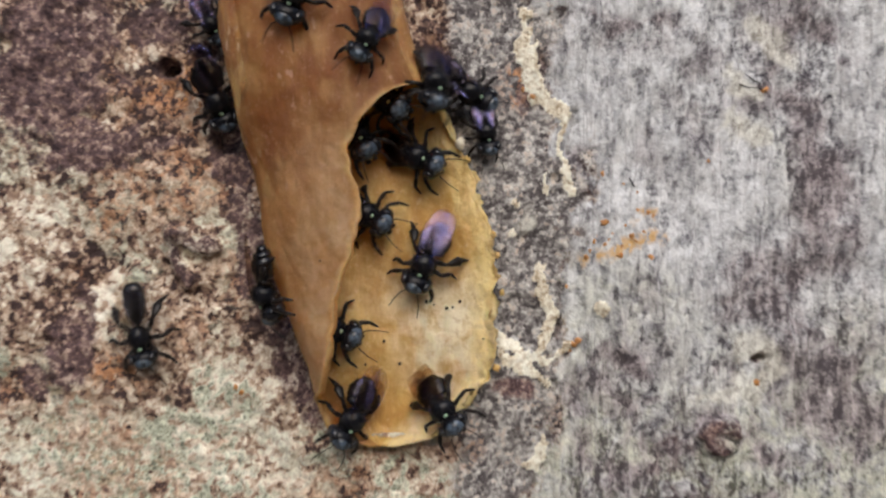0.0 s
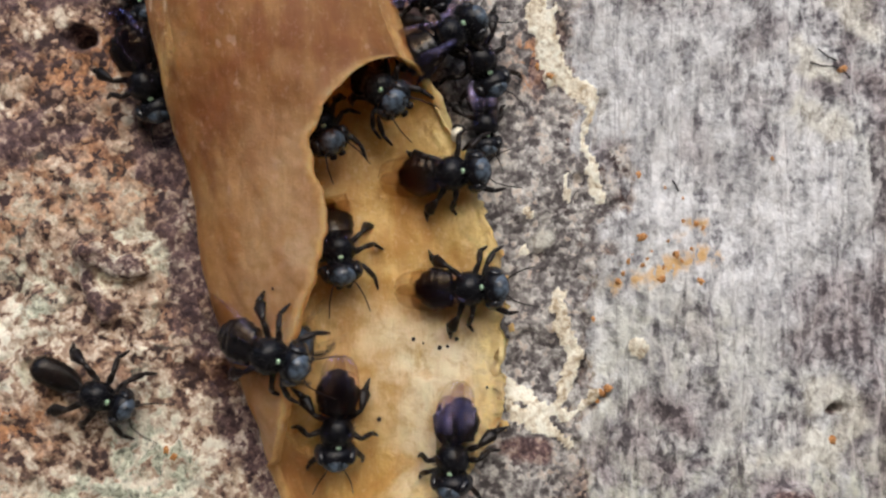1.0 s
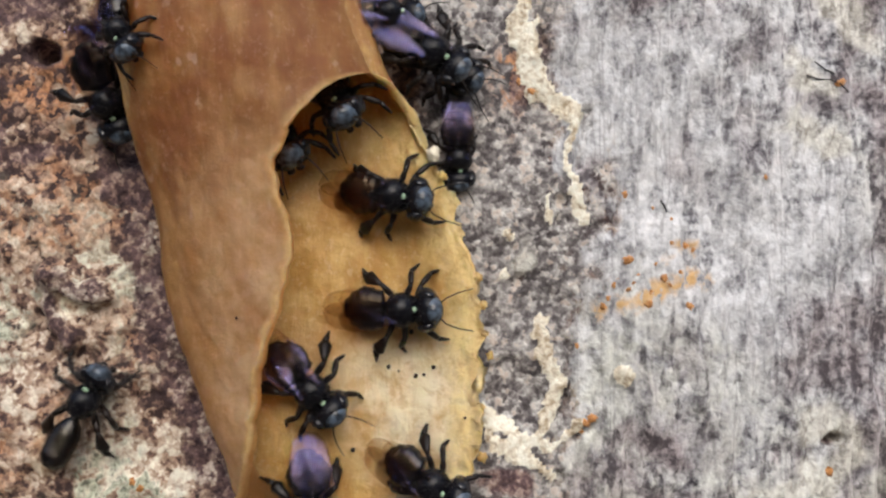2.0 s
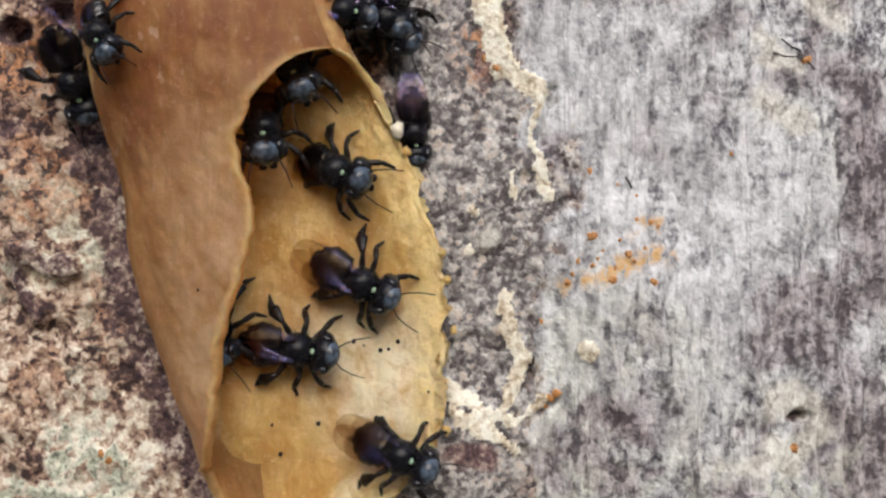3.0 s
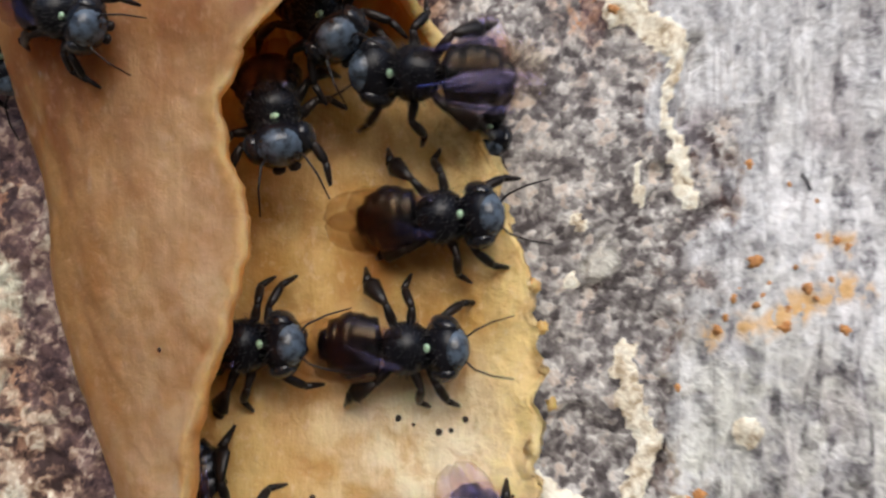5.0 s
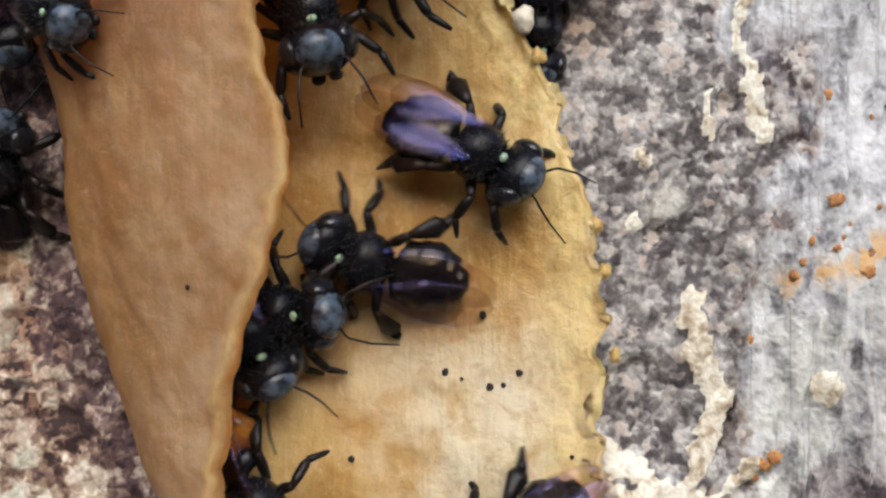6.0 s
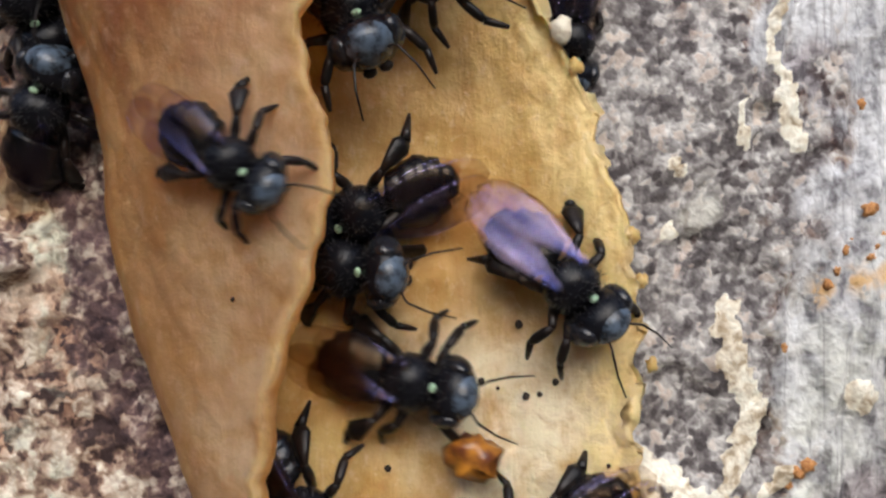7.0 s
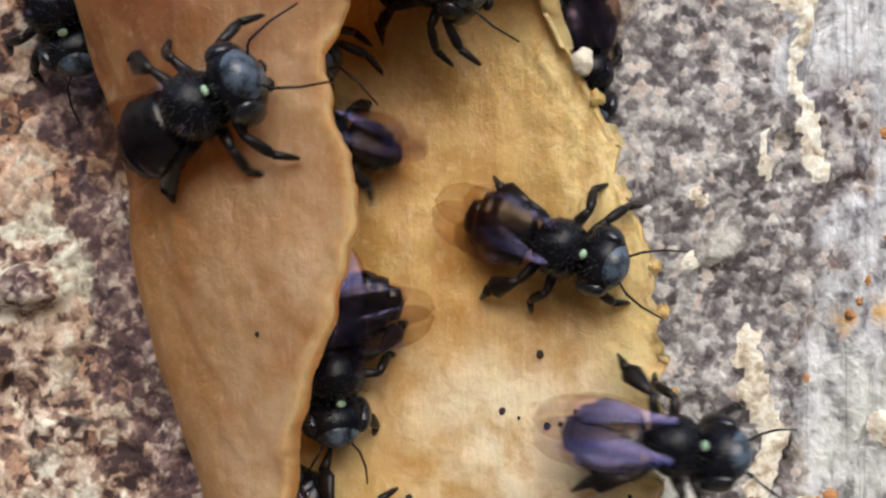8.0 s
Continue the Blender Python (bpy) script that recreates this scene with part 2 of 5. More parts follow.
def plain_material(name, col, col2, scale, rough, depth, spec=0.5):
    mat, tree, bsdf = material(name, rough, spec)
    v = coords(tree)
    n = grain(tree, v, scale, 5, 0.6)
    tree.links.new(blend(tree, band(tree, n, 0.35, 0.65), col, col2), bsdf.inputs["Base Color"])
    bump(tree, bsdf, n, depth, 0.7)
    return mat


BARK = bark_material()
WALL = wax_material("thin_brown_wax", (0.52, 0.295, 0.098), (0.685, 0.45, 0.195), 0.55, 0.45)
WAX = wax_material("golden_wax", (0.53, 0.305, 0.080), (0.70, 0.47, 0.180), 0.06)
BLACK = chitin_material("black_chitin", (0.006, 0.006, 0.008), (0.012, 0.010, 0.011), 0.18, 0.0)
FUZZ = chitin_material("downy_black_chitin", (0.005, 0.005, 0.007), (0.010, 0.010, 0.013), 0.20, 0.0, 0.18)
# grey down, with the head's blue sky sheen put into its colour
FACE = chitin_material("downy_face_blue_sheen", (0.012, 0.015, 0.020), (0.080, 0.108, 0.148), 0.26, 0.02, 0.5, 3.0)
HAIR = chitin_material("body_hair", (0.010, 0.009, 0.008), (0.035, 0.030, 0.027), 0.6, 0.0)
EYES = chitin_material("compound_eye", (0.008, 0.008, 0.010), (0.016, 0.016, 0.020), 0.2, 0.1)
LIMB = chitin_material("dark_leg_chitin", (0.006, 0.005, 0.005), (0.016, 0.010, 0.008), 0.34, 0.0, 0.25)
WING, CLEAR = wing_material("smoky_wing", (0.905, 0.86, 0.80), (0.0125, 0.0120, 0.025)), wing_material("clear_wing", (0.97, 0.95, 0.92), (0.003, 0.003, 0.004))
# base colour of the painted green glint on the neck
GLINT = plain_material("pale_green_glint", (0.30, 0.48, 0.30), (0.45, 0.62, 0.42), 8.0, 0.25, 0.02)
RESIN = plain_material("orange_resin", (0.40, 0.15, 0.04), (0.64, 0.32, 0.11), 2.0, 0.45, 0.15)
LOAD = plain_material("red_brown_resin", (0.10, 0.022, 0.012), (0.56, 0.23, 0.025), 1.0, 0.3, 0.1)
CRUST = plain_material("cream_wax", (0.55, 0.47, 0.34), (0.78, 0.72, 0.58), 1.6, 0.7, 0.2)
PORE = plain_material("dark_pore", (0.012, 0.008, 0.006), (0.03, 0.018, 0.012), 5.0, 0.8, 0.05)
FOREST = plain_material("far_foliage", (0.012, 0.022, 0.009), (0.05, 0.075, 0.03), 0.0012, 0.9, 50.0)
SOIL = plain_material("leaf_litter", (0.06, 0.045, 0.03), (0.16, 0.12, 0.075), 0.02, 0.95, 20.0)


# ---- shapes ----
def part(name, bm, mat, parent=None, label=""):
    """Links a bmesh, drawn in millimetres, as one mesh object."""
    bmesh.ops.scale(bm, vec=(MM, MM, MM), verts=bm.verts)
    me = bpy.data.meshes.new(name)
    for f in bm.faces:
        f.smooth = True
    bm.to_mesh(me)
    bm.free()
    me.materials.append(mat)
    ob = new(name, me)
    ob.parent = parent
    if label:
        tagged(ob, label)
    return ob


def steps(x, xs, ys):
    return np.interp(x, xs, ys)


def smooth(x, lo, hi):
    s = np.clip((np.asarray(x, float) - lo) / (hi - lo), 0, 1)
    return s * s * (3 - 2 * s)


LATTICE = np.random.default_rng(5).random((256, 256))


def value_noise(x, z):
    xi, zi = np.floor(x).astype(int), np.floor(z).astype(int)
    u, w = x - xi, z - zi
    u, w = u * u * (3 - 2 * u), w * w * (3 - 2 * w)
    a, b = LATTICE[xi % 256, zi % 256], LATTICE[(xi + 1) % 256, zi % 256]
    c, d = LATTICE[xi % 256, (zi + 1) % 256], LATTICE[(xi + 1) % 256, (zi + 1) % 256]
    return (a * (1 - u) + b * u) * (1 - w) + (c * (1 - u) + d * u) * w


def fbm(x, z, octaves=4, gain=0.55):
    total, amp, top = 0.0, 1.0, 0.0
    for k in range(octaves):
        c, w = math.cos(0.6 + 1.1 * k), math.sin(0.6 + 1.1 * k)      # each octave lies at its own angle
        total = total + amp * value_noise((x * c - z * w) * 1.93**k + 37.1 * k, (x * w + z * c) * 1.93**k + 11.7 * k)
        top, amp = top + amp, amp * gain
    return total / top


# ---- outline of the wax tube, in millimetres: heights, then places across ----
APEX, FOOT, CROWN = 11.0, -13.7, 25.0
LEFT = ([-13.7, -13.2, -12.3, -11, -9.5, -7.5, -5.8, -4, -2.2, 0, 1.5, 3.3, 5.2, 7, 8.85, 10.6, 12.5, 16.2, 25],
        [-4.98, -6.68, -7.78, -8.33, -8.81, -9.38, -9.98, -10.58, -11.23, -11.88, -12.13, -12.28, -12.68, -13.28, -13.81, -14.18, -14.58, -14.98, -15.78])
LIP = ([-10.2, -9.5, -8, -5.8, -4, -2.2, -0.4, 1.5, 2.6, 3.1, 3.8, 5.2, 6.4, 7.4, 8.2, 9, 9.8, 10.4, 10.75, 11],
       [-8.75, -8.2, -7.83, -7.4, -7.1, -6.8, -6.2, -5.8, -5.6, -5.5, -5.85, -6.23, -6.28, -6.0, -5.72, -5.15, -4.5, -3.7, -2.9, -2.2])
RIGHT = ([-13.7, -13, -12, -10.5, -9, -7.5, -5.8, -4, -2.2, -1, 0, 1.5, 3, 4, 5.2, 6.5, 7.4, 8, 9.3, 10.2, 11, 12.5, 16.2, 25],
         [-4.0, -0.9, 0.2, 1.9, 2.9, 3.2, 3.4, 3.5, 3.45, 3.35, 3.2, 2.85, 2.5, 2.25, 1.9, 1.25, 0.75, 0.55, 0.05, -0.75, -1.2, -1.9, -3.0, -4.0])
RIM = ([-13.7, 8.5, 10, 10.7, 11.0], [0, 0, 8, 20, 33])   # how far round to the front the open edge lies


# ---- the tree trunk ----
BARK_Y, RADIUS = 64.4, 420.0


def along(x, z, pts):
    """Distance of places from a line through a few points."""
    best = np.full(np.shape(x), 1e9)
    for (ax, az), (bx, bz) in zip(pts, pts[1:]):
        dx, dz = bx - ax, bz - az
        k = np.clip(((x - ax) * dx + (z - az) * dz) / (dx * dx + dz * dz), 0, 1)
        best = np.minimum(best, np.hypot(x - ax - k * dx, z - az - k * dz))
    return best


CRUSTS = [  # lines of cream crust: half width, points
    (0.50, [(5.6, 16.4), (5.8, 14.6), (6.0, 13.1), (6.3, 11.4), (6.9, 10.75), (7.6, 10.45), (8.5, 9.9)]),
    (0.24, [(8.5, 9.9), (8.57, 9.2), (8.2, 8.0), (8.05, 7.3)]),
    (0.20, [(8.1, 7.0), (8.5, 5.9), (8.6, 4.7), (9.0, 4.0)]),
    (0.24, [(7.0, 5.2), (7.1, 3.8)]),
    (0.27, [(6.6, -1.35), (6.55, -2.1)]),
    (0.34, [(6.5, -2.8), (6.8, -3.6), (7.3, -4.35), (7.55, -5.1), (7.4, -5.8), (6.95, -6.7), (6.55, -7.3)]),
    (0.32, [(2.9, -5.7), (3.5, -6.3), (4.4, -6.9), (5.9, -7.6), (7.4, -7.8), (8.1, -7.3), (8.6, -6.7)]),
    (0.26, [(4.3, -7.5), (5.3, -8.2), (6.5, -8.8), (7.2, -9.25)]),
    (0.22, [(3.9, -7.2), (4.2, -8.0)]),
    (0.16, [(4.9, 3.35), (5.15, 3.05)]),
    (0.16, [(4.75, 1.05), (5.0, 1.0)]),
    (0.30, [(6.0, -15.4), (7.0, -13.8)]),
]
FILMS = [  # thin pale films on the grey bark: half width, points
    (0.9, [(20.9, -6.9), (22.3, -6.8), (23.5, -7.5), (23.8, -9.0), (22.3, -10.1), (21.2, -9.3)]),
    (0.5, [(18.1, -10.5), (20.5, -10.2)]),
    (0.7, [(20.6, 12.6), (21.8, 11.6), (22.8, 10.8)]),
    (0.9, [(23.0, 16.0), (24.0, 14.4), (25.4, 13.6)]),
    (0.8, [(21.0, 9.4), (22.6, 8.0)]),
    (0.5, [(5.2, 1.5), (6.0, 2.0)]),
]


def bark_shape(x, z):
    """How far the bark stands out, and its zones, at places in millimetres."""
    wx, wz = x + 1.6 * (fbm(x * 0.4, z * 0.4) - 0.5), z + 1.6 * (fbm(x * 0.4 + 50, z * 0.4 + 20) - 0.5)
    edge = wx - steps(wz, [-16, -8, -4, 1, 5, 10, 16], [6.0, 7.0, 8.2, 9.0, 8.5, 7.9, 6.6])
    edge = edge + 7.0 * (fbm(x * 0.30 + z * 0.11 + 11, z * 0.26 - x * 0.12 + 25, 5, 0.65) - 0.5)
    right = smooth(edge, -1.6, 2.2)
    belt = smooth(wx, -1.0, 2.0) * (1 - smooth(edge, -1.2, 2.0))
    low = smooth(-wz, 8.0, 14.0)
    scale = fbm(x * 0.75, z * 0.6, 6, 0.68)
    flake = np.abs(2 * fbm(x * 0.9 + 9, z * 0.8 + 4, 4) - 1)
    fibre = fbm(x * 1.6, z * 0.22, 4)
    out = (1 - right) * ((1.1 - 0.75 * belt) * (scale - 0.5) - (0.45 - 0.37 * belt) * flake) + right * (1.1 * (fibre - 0.5) + 0.5 * (scale - 0.5))
    out = out + 1.8 * (fbm(x * 0.12 + 3, z * 0.10 + 8, 3) - 0.5)
    crust, gap = np.zeros_like(x), np.zeros_like(x)
    cx, cz = 0.85 * x + 0.15 * wx, 0.85 * z + 0.15 * wz
    uneven = 0.55 + 1.1 * smooth(fbm(x * 0.8 + 21, z * 0.8 + 33, 3), 0.36, 0.62)
    for half, pts in CRUSTS:
        half = half * uneven
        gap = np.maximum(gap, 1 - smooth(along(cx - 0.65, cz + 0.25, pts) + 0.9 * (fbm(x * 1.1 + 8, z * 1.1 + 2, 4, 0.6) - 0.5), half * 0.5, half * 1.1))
        d = along(cx, cz, pts) + 0.60 * (fbm(x * 1.7 + 5, z * 1.7, 4, 0.7) - 0.5)
        crust = np.maximum(crust, 1 - smooth(d, half * 1.0, half * 1.18))
    film = np.zeros_like(x)
    for half, pts in FILMS:
        d = along(wx, wz, pts) + 1.6 * (fbm(x * 0.9 + 5, z * 0.9, 5, 0.65) - 0.5)
        film = np.maximum(film, 0.75 * (1 - smooth(d, half * 0.5, half * 1.2)))
    spot = np.hypot((x - 11.03) / 0.58, (z + 4.2) / 0.62) + 0.8 * (fbm(x * 2, z * 2, 3) - 0.5)
    crust = np.maximum(crust, 1 - smooth(spot, 0.8, 1.05))
    crust = crust * (0.62 + 0.38 * smooth(fbm(x * 1.6 + 7, z * 1.6 + 1, 4), 0.33, 0.40))
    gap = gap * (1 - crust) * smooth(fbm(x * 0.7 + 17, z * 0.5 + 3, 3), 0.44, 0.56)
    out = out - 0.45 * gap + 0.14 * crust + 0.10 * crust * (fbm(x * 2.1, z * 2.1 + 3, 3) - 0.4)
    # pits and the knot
    # begins with the crusts' edge shadow as colour; pits and knot coloured dark
    stain_shade = 0.55 * gap
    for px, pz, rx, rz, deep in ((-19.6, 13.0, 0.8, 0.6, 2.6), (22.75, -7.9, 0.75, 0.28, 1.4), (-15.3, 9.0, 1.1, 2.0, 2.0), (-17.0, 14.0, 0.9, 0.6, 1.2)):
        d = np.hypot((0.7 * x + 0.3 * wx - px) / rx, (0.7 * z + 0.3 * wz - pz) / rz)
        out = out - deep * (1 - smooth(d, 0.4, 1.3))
        stain_shade = np.maximum(stain_shade, 1 - smooth(d, 0.9, 1.6))
    for pts in ([(-18.9, 0.9), (-18.7, -0.6), (-18.0, -2.0)], [(-18.3, 1.0), (-17.2, 0.4), (-16.0, 0.1)],
                [(19.4 + 1.0 * math.cos(k), -13.4 + 0.9 * math.sin(k)) for k in range(6)]):
        d = along(wx, wz, pts) + 0.8 * (fbm(x * 1.2 + 2, z * 1.2, 4) - 0.5)
        knob = 1 - smooth(d, 0.35, 0.85)
        out = out + 0.9 * knob
        stain_shade = np.maximum(stain_shade, 0.85 * knob)
    oval = 1 - smooth(np.hypot((wx - 5.2) / 1.6, (wz + 5.2) / 2.1), 0.8, 1.1)
    out = out * (1 - 0.5 * oval) - 0.2 * oval
    dark, light = np.zeros_like(x), np.zeros_like(x)
    fox, damp = np.zeros_like(x), np.zeros_like(x)
    for field, blobs in ((dark, ((-27.5, 13.0, 5.5, 6.0), (-24.5, 7.4, 5.0, 2.6), (-20.5, 15.8, 2.6, 1.4), (-26.0, -7.0, 2.2, 4.2), (-15.2, 7.5, 1.5, 3.4), (-20.0, 7.8, 2.4, 1.0), (-29.0, -9.0, 1.6, 2.0), (5.5, 10.7, 0.7, 1.3), (5.0, -9.6, 2.0, 1.2))),
                         (light, ((-29.0, 0.8, 4.5, 4.0), (-16.2, -0.6, 3.6, 1.6), (-26.0, -14.0, 7.5, 3.6), (-20.9, 14.0, 1.5, 1.2), (-14.6, -8.2, 4.0, 2.4), (-16.0, -14.0, 6.0, 3.0), (-23.0, -3.0, 3.0, 1.6))),
                         (fox, ((-18.6, 4.8, 5.0, 3.4), (-18.5, 11.0, 3.0, 2.4), (-22.0, -8.5, 3.0, 1.8), (-24.0, 2.5, 2.4, 1.4), (5.2, 11.1, 0.8, 1.7))),
                         (damp, ((10.8, -10.2, 5.0, 3.6), (25.0, -4.5, 6.5, 7.0), (19.5, -13.4, 1.9, 1.6), (25.6, -5.6, 1.2, 0.6), (26.0, 13.5, 4.5, 4.0), (27.0, 4.0, 4.0, 6.0), (13.5, -15.0, 5.0, 3.0), (21.0, -17.0, 7.0, 3.0), (29.0, -12.0, 5.0, 8.0), (12.5, 15.6, 6.0, 1.6), (9.6, 6.0, 1.2, 1.4)))):
        for bx, bz, rx, rz in blobs:
            np.maximum(field, 1 - smooth(np.hypot((wx - bx) / rx, (wz - bz) / rz) + 1.3 * (fbm(x * 0.45 + bx, z * 0.45, 5, 0.65) - 0.5), 0.5, 1.15), out=field)
    # dark stains: above on the brown side, below on the grey side
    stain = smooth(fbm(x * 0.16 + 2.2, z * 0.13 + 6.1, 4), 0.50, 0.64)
    # beside the tube: dark bark plus the tube's shade, painted into the colour
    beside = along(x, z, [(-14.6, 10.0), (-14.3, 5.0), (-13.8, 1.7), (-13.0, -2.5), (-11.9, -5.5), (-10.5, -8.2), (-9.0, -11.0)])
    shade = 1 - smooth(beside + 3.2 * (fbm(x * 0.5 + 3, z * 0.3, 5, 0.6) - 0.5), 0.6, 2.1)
    stain_shade = np.clip(stain_shade + (1 - right) * (0.40 * stain * smooth(z, -1, 6) + 1.1 * dark + 0.92 * shade) + right * 0.5 * low * stain, 0, 1)
    under = smooth(np.minimum(x - steps(z, *LEFT), steps(z, *RIGHT) - x), 0.5, 1.8) * (z > FOOT + 0.8) * (z < CROWN)
    out = out * (1 - under) - 1.6 * under
    lichen = np.clip(right * 0.7 * smooth(fbm(x * 0.13 + 81, z * 0.10 + 47, 3) - 0.02 * z, 0.55, 0.85) + (1 - right) * 1.3 * smooth(fbm(x * 0.14 + 31, z * 0.14 + 17, 4), 0.42, 0.58) * (0.35 + 0.65 * smooth(-z, -4, 6)) + 0.45 * low, 0, 1)
    rust = np.clip((1 - right) * 0.45 * smooth(fbm(x * 0.2 + 61, z * 0.2 + 71, 4), 0.52, 0.66) + 0.65 * fox, 0, 1)
    worn = (1 - right) * smooth(fbm(x * 0.11 + 4, z * 0.15 + 9, 3) - 0.035 * z, 0.45, 0.75)
    worn = np.clip(0.5 * worn + 1.1 * light * (1 - right) - 0.6 * dark, -0.6, 1.2)
    dusk = right * np.clip(0.5 * smooth(fbm(x * 0.13 + 14, z * 0.07 + 3, 4), 0.52, 0.66) + 0.9 * damp, 0, 1)
    d = np.minimum(along(x, z, [(9.9, -0.7), (12.4, 0.0), (15.2, 0.9)]), 0.12 + along(x, z, [(13.3, 1.8), (14.8, 2.5)]))
    amber = 1 - smooth(d + 1.5 * (fbm(x * 1.3 + 3, z * 1.7, 4, 0.6) - 0.5), 0.15, 0.65)
    return out, dict(film=film, worn=worn, dusk=dusk, amber=amber, grey=right, belt=np.clip(belt + oval, 0, 1) * (1 - 0.15 * low), crust=crust, stain_shade=stain_shade, lichen=lichen, rust=rust)


def bark_y(x, z):
    """The trunk's mean face."""
    return BARK_Y + RADIUS - np.sqrt(RADIUS**2 - np.clip(np.asarray(x, float), -400, 400) ** 2)


def spread(half, step, far, grow=1.35):
    """Even steps near the middle, growing ones beyond."""
    near = np.arange(-half, half + step / 2, step)
    more, d = [], step
    at = half
    while at < far:
        d *= grow
        at = min(at + d, far)
        more.append(at)
    return np.concatenate([-np.array(more[::-1]), near, more])


def tree_trunk():
    arc = spread(37.0, 0.2, math.pi * RADIUS - 1, 1.12)          # length round the trunk
    up = np.concatenate([spread(23.0, 0.2, 1200.0), [1600.0, 2200.0, 3000.0, 4000.0, 5000.0]])
    ax, az = np.meshgrid(arc, up)
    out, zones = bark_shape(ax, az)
    angle, r = ax / RADIUS, RADIUS + out
    flare = 60 * smooth(-az, 700, 1200) ** 2
    v = np.stack([(r + flare) * np.sin(angle), BARK_Y + RADIUS - (r + flare) * np.cos(angle), az], -1).reshape(-1, 3) * MM
    nz, nx = ax.shape
    i = np.arange(nz * nx).reshape(nz, nx)
    quads = np.stack([i[:-1, :-1], i[:-1, 1:], i[1:, 1:], i[1:, :-1]], -1).reshape(-1, 4)
    seam = np.stack([i[:-1, -1], i[:-1, 0], i[1:, 0], i[1:, -1]], -1)
    quads = np.concatenate([quads, seam])
    me = bpy.data.meshes.new("tree_trunk")
    me.from_pydata(v.tolist(), [], quads.tolist() + [i[-1].tolist()])
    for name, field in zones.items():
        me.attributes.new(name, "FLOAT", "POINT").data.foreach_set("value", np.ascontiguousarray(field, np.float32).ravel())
    me.shade_smooth()
    me.materials.append(BARK)
    ob = new("tree_trunk", me)
    ob.location = (0, 0, EYE)
    return tagged(ob, "old tree trunk with grey fibrous and brown lichen-spotted bark", "tree trunk", kind="structure")


tree_trunk()
bm = bmesh.new()
bmesh.ops.create_circle(bm, cap_ends=True, segments=96, radius=900000)
tagged(part("ground", bm, SOIL), "brown leaf-littered ground round the tree", "ground", kind="structure")


# ---- the wax entrance tube ----
def tube_ring(z):
    """Centre, half width, depths to the front and the back, middle distance, slant and flatness of the tube at a height."""
    xl, xr = steps(z, *LEFT), steps(z, *RIGHT)
    cx, a, high = (xl + xr) / 2, (xr - xl) / 2, float(smooth(z, 5, 11))
    front, back = min(3.9, 0.62 * a + 0.1), min(1.5 + 0.9 * high, 0.4 * a + 0.1)
    return cx, a, front, back, 62.7 - 0.4 * high + 7.0 * smooth(z, 16.5, 25.0) + 0.9 * (1 - smooth(z, -13.7, -6)), 0.06, 1 - high


def ring_place(ring, ang, grow=0.0):
    """A place on the ring: 0 is the right side, 90 degrees the front. Low down, the right half of the back runs out flat on the bark."""
    cx, a, front, back, y0, slant, flat = ring
    c, s = math.cos(ang), math.sin(ang)
    x, y = cx + (a + grow) * c, y0 + slant * a * c - ((front if s > 0 else back) + grow) * s
    if c > 0 and s <= 0:
        x -= flat * grow * c
        y = y * (1 - flat) + flat * (y0 + slant * a * c + back * (1 - c * c) + grow)
    return x, y


def sheet_y(x, z):
    cx, a, front, back, y0, slant, flat = tube_ring(z)
    return y0 + slant * (x - cx) - front * math.sqrt(max(0.0, 1 - min(1.0, abs(x - cx) / a) ** 2))


def trough_y(x, z):
    cx, a, front, back, y0, slant, flat = tube_ring(z)
    u = max(-1.0, min(1.0, (x - cx) / a))
    flat = flat if u > 0 else 0.0
    return y0 - 0.3 + slant * (x - cx) + back * (flat * (1 - u * u) + (1 - flat) * math.sqrt(1 - u * u))


